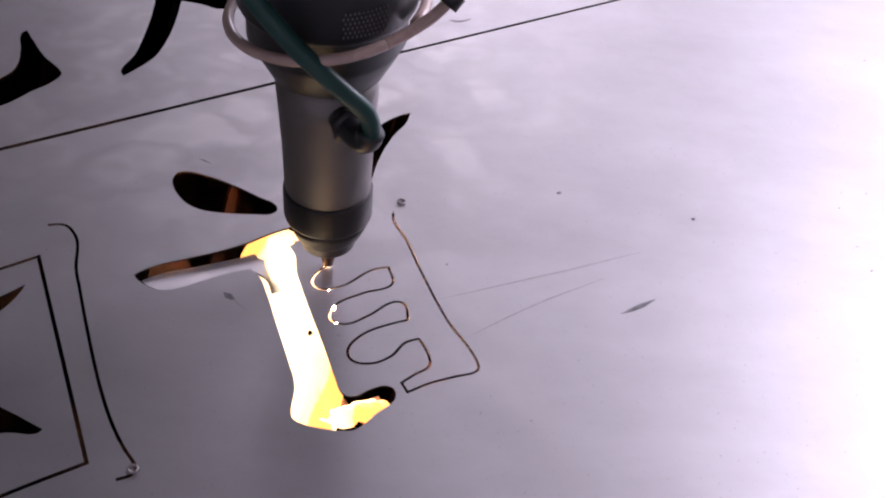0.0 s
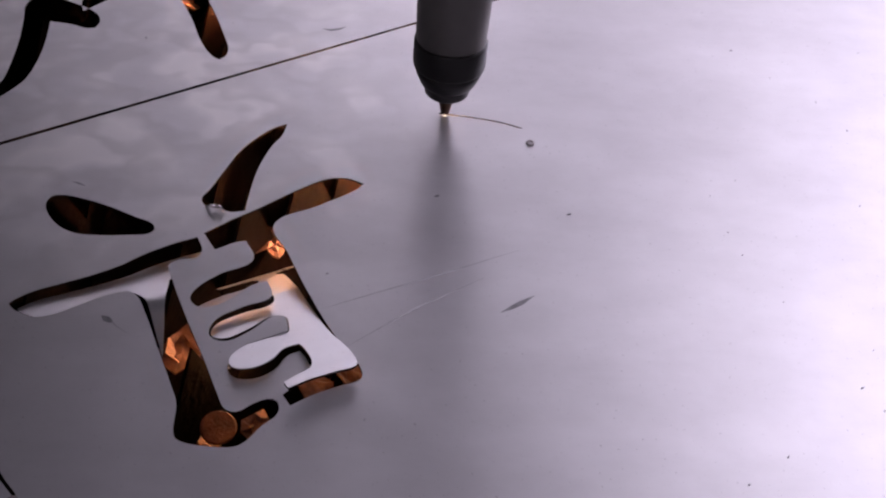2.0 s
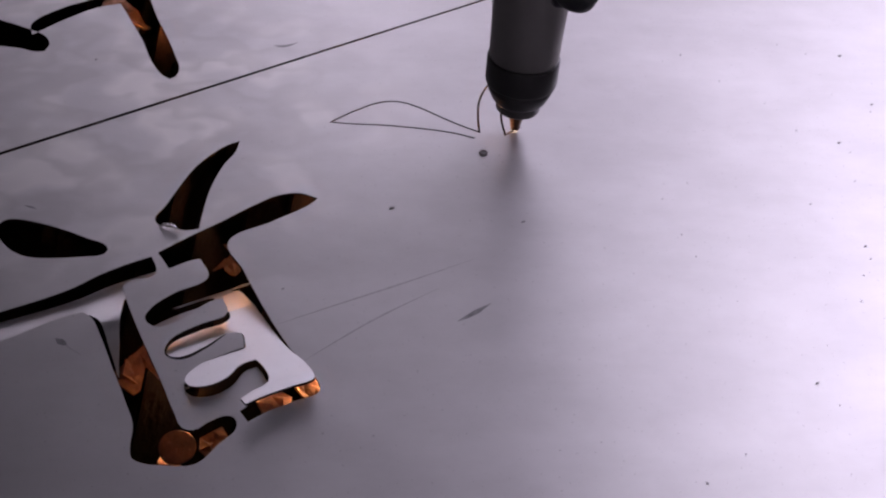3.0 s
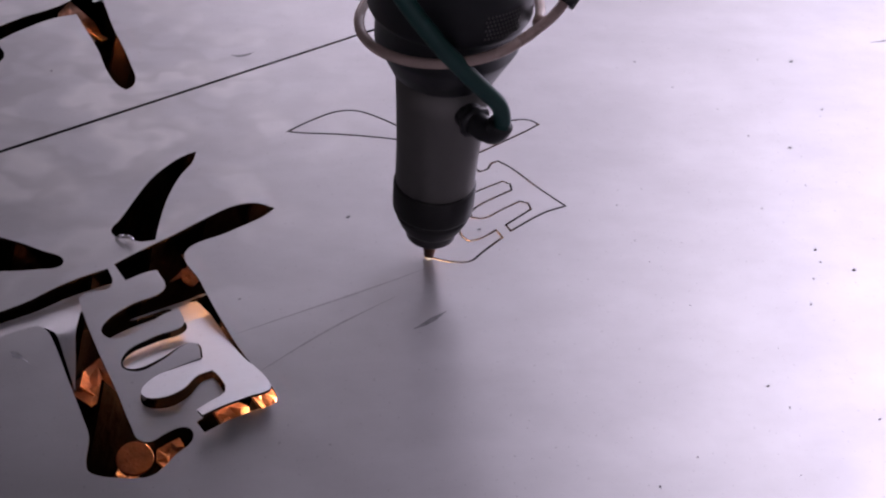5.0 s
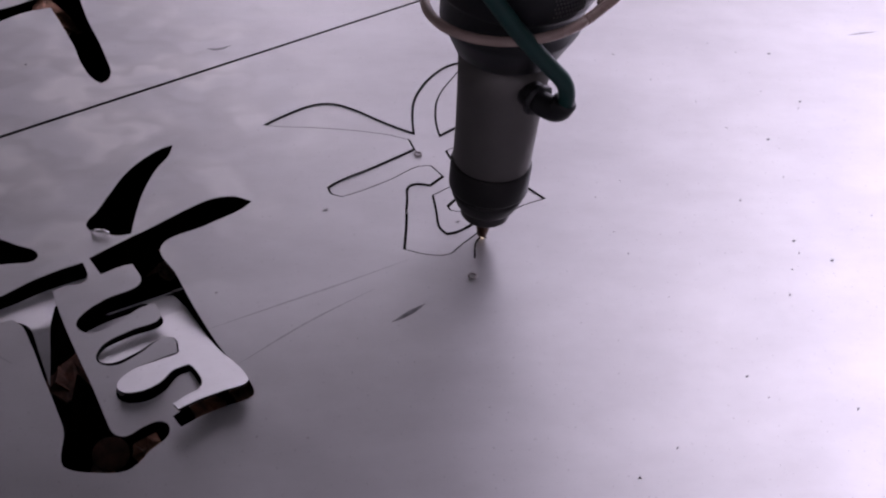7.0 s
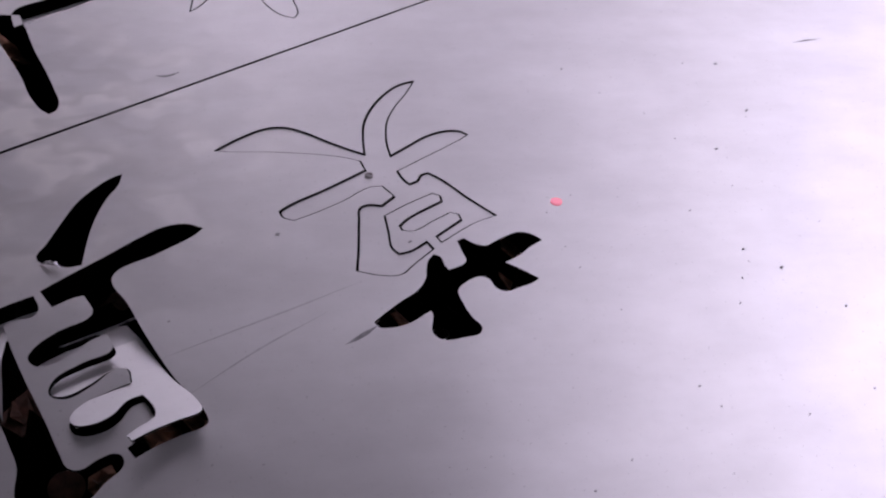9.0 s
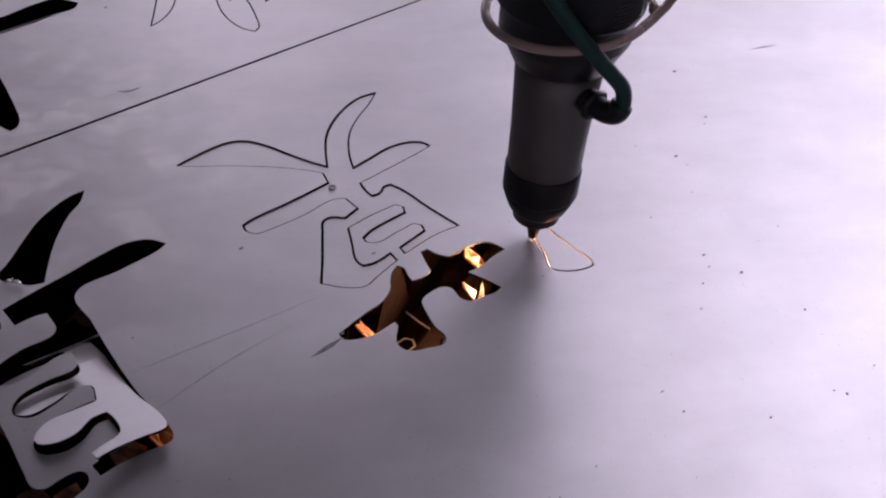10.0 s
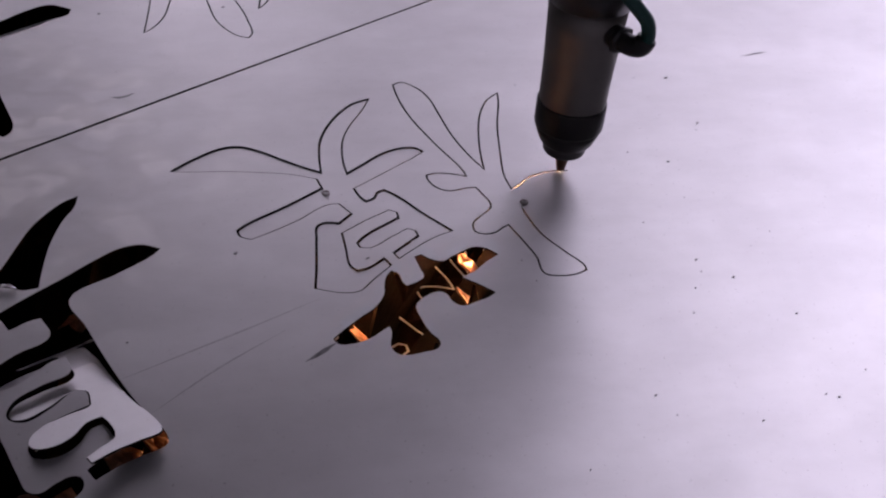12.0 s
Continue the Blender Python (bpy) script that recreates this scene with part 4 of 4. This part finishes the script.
def motions():
    still = Matrix()
    tip, sparks, spot, melt = [], [], [], []
    for k in range(121):
        t = k / 10
        cutting = None
        for cut, pace in ((CUT_A, PACE_A), (CUT_B, PACE_B), (CUT_C, PACE_C), (CUT_D, PACE_D)):
            if pace[0][0] <= t <= pace[-1][0]:
                q = cut.place(float(np.interp(t, [a for a, _ in pace], [b for _, b in pace])))
                cutting = (q.x, q.y, 1.0)
                through_at = pace[0][0] + 0.08 if t > 1 else 0
        if cutting:
            x, y, z = cutting
        else:
            x, y, z = (float(np.interp(t, [h[0] for h in HOPS], [h[i] for h in HOPS])) for i in (1, 2, 3))
        tip.append((t, pose(x / 1000, y / 1000, z / 1000)))
        sparks.append((t, pose(x / 1000, y / 1000, -0.001 if cutting and t >= through_at else -0.4, 0, 0, (k * 47) % 80)))
        melt.append((t, pose(x / 1000, y / 1000, -0.001 if cutting else -0.4)))
        spot.append((t, pose(x / 1000, y / 1000, 0.0003 if z > 20 and any(a < t < b for a, b in ((1.25, 1.6), (6.25, 6.7), (8.95, 9.4))) else -0.5)))
    walk(HEAD, tip)
    walk(SHOWER, sparks)
    walk(HOT_SPOT, melt)
    # Each added emitter comes up under the sheet only for its spells.
    for flake_glow, x, y, z, spells in zip(FLAKE_LIGHTS, (-0.093, 0.148, 0.238, -0.043), (0.310, 0.040, 0.092, -0.037), (-0.020, -0.028, -0.026, -0.046), (((1.9, 5.85),), ((10.35, 12.2),), ((9.6, 12.2),), ((1.85, 5.8),))):
        near, gone = pose(x, y, z), pose(x, y, -0.4)
        rows = [(0, gone)]
        for start, stop in spells:
            rows += [(start, gone), (start + 0.1, near), (min(stop, 11.9), near)] + ([(stop + 0.1, gone)] if stop < 12 else [])
        walk(flake_glow, rows + [(12, rows[-1][1])])
    walk(SPOT, spot)
    away = pose(0.136, 0.13, -0.5)
    jets = [(0, away)]
    for t, x, y in ((1.5, 136, 130), (6.6, 158, -6), (9.3, 273, 97)):
        jets += [(t - 0.067, pose(x / 1000, y / 1000, -0.5)), (t - 0.034, pose(x / 1000, y / 1000, 0)), (t + 0.034, pose(x / 1000, y / 1000, 0)), (t + 0.067, pose(x / 1000, y / 1000, -0.5))]
    walk(JET, jets + [(12, jets[-1][1])])
    sunk = Matrix.Translation((0, 0, -0.11))
    for strip, when in STRIPS:
        if when is None:
            continue
        walk(strip, [(0, still), (max(0.034, when - 0.034), still), (when + 0.07, sunk), (12, sunk)])
    axis_of_row = (0.853, 0.523, 0)
    tipped_left = turned((-128, -28, 0), (0.86, 0.51, 0), -13, (3, -1, -0.9)) @ turned((-175, -44, 0), (0.1, 1, 0), 3.5)
    walk(PIECE_LEFT, [(0, tipped_left), (12, tipped_left)])
    slanted = turned((-85, 365, 0), axis_of_row, -24, (0, -2, -4))
    walk(PIECE_BAR, [(0, slanted), (12, slanted)])
    flicker = [(0, 0, 0, 0), (0.06, 0, 0, 0), (0.1, 0, -40, -120), (0.14, 0, 0, 0), (0.3, 1, -4, -2), (0.36, 4, -20, -4), (0.4, 8, -60, -120), (0.46, 16, -70, -12), (0.53, 16, -70, -12), (0.58, 16, -70, -130), (0.66, 16, -76, -130), (0.69, 17, -82, -16), (0.73, 17, -82, -16), (0.77, 17, -82, -300), (12, 17, -82, -300)]
    walk(FIRE_BURST, [(t, pose(-0.085 + x / 1000, -0.07 + y / 1000, z / 1000)) for t, x, y, z in flicker])
    foot, foot_low, gone_down = pose(-0.066, -0.133, 0), pose(-0.066, -0.133, -0.06), pose(-0.066, -0.133, -0.4)
    walk(FOOT_FLAMES, [(0, foot), (0.3, foot), (0.38, foot_low), (0.44, foot_low), (0.54, foot_low), (0.62, gone_down), (12, gone_down)])
    flung, unseen = pose(0.158, -0.006, 0), pose(0.158, -0.006, -0.5)
    walk(TRACES, [(0, unseen), (6.53, unseen), (6.565, flung), (6.634, flung), (6.667, unseen), (12, unseen)])
    walk(TRAILS, [(0, pose(-0.085, -0.07, -0.3))] + [(0.08 + 0.1 * k, pose(-0.085 + 0.004 * (k % 3), -0.07 - 0.005 * (k % 2), 0, 0, 0, (k * 7) % 13 - 6)) for k in range(9)] + [(0.97, pose(-0.085, -0.07, -0.3)), (12, pose(-0.085, -0.07, -0.3))])
    axis = (0.853, 0.523, 0)
    tipped = turned((0, -55, 0), axis, -12, (-1, 2, -1)) @ turned((0, -55, 0), (0, 1, 0), 3)
    half, whole = turned((0, -55, 0), axis, -7, (0, 1, -1)), tipped
    for section, crease, degrees in zip(SECTIONS, (None, *CREASES), (0, -15, -16)):
        if crease:
            hinge, along_fold = (crease.x, crease.y, 0), (FOLD.y, -FOLD.x, 0)
            half, whole = half @ turned(hinge, along_fold, degrees / 2), whole @ turned(hinge, along_fold, degrees)
        walk(section, [(0, still), (0.84, still), (0.92, half), (1.02, whole), (12, whole)])
    low = Matrix.Translation((0.0002, 0.00015, -0.0009))
    walk(PIECE_B, [(0, still), (5.86, still), (5.96, low), (12, low)])
    fallen = turned((200, -15, 0), (0.8, 0.6, 0), 24, (4, -6, -100))
    walk(PIECE_C, [(0, still), (8.63, still), (8.72, fallen), (12, fallen)])
    for bead, when in BEADS:
        up = Matrix.Translation(bead.location)
        under = Matrix.Translation(bead.location + Vector((0, 0, -0.0014)))
        walk(bead, [(0, under), (when - 0.1, under), (when, up), (12, up)])


motions()
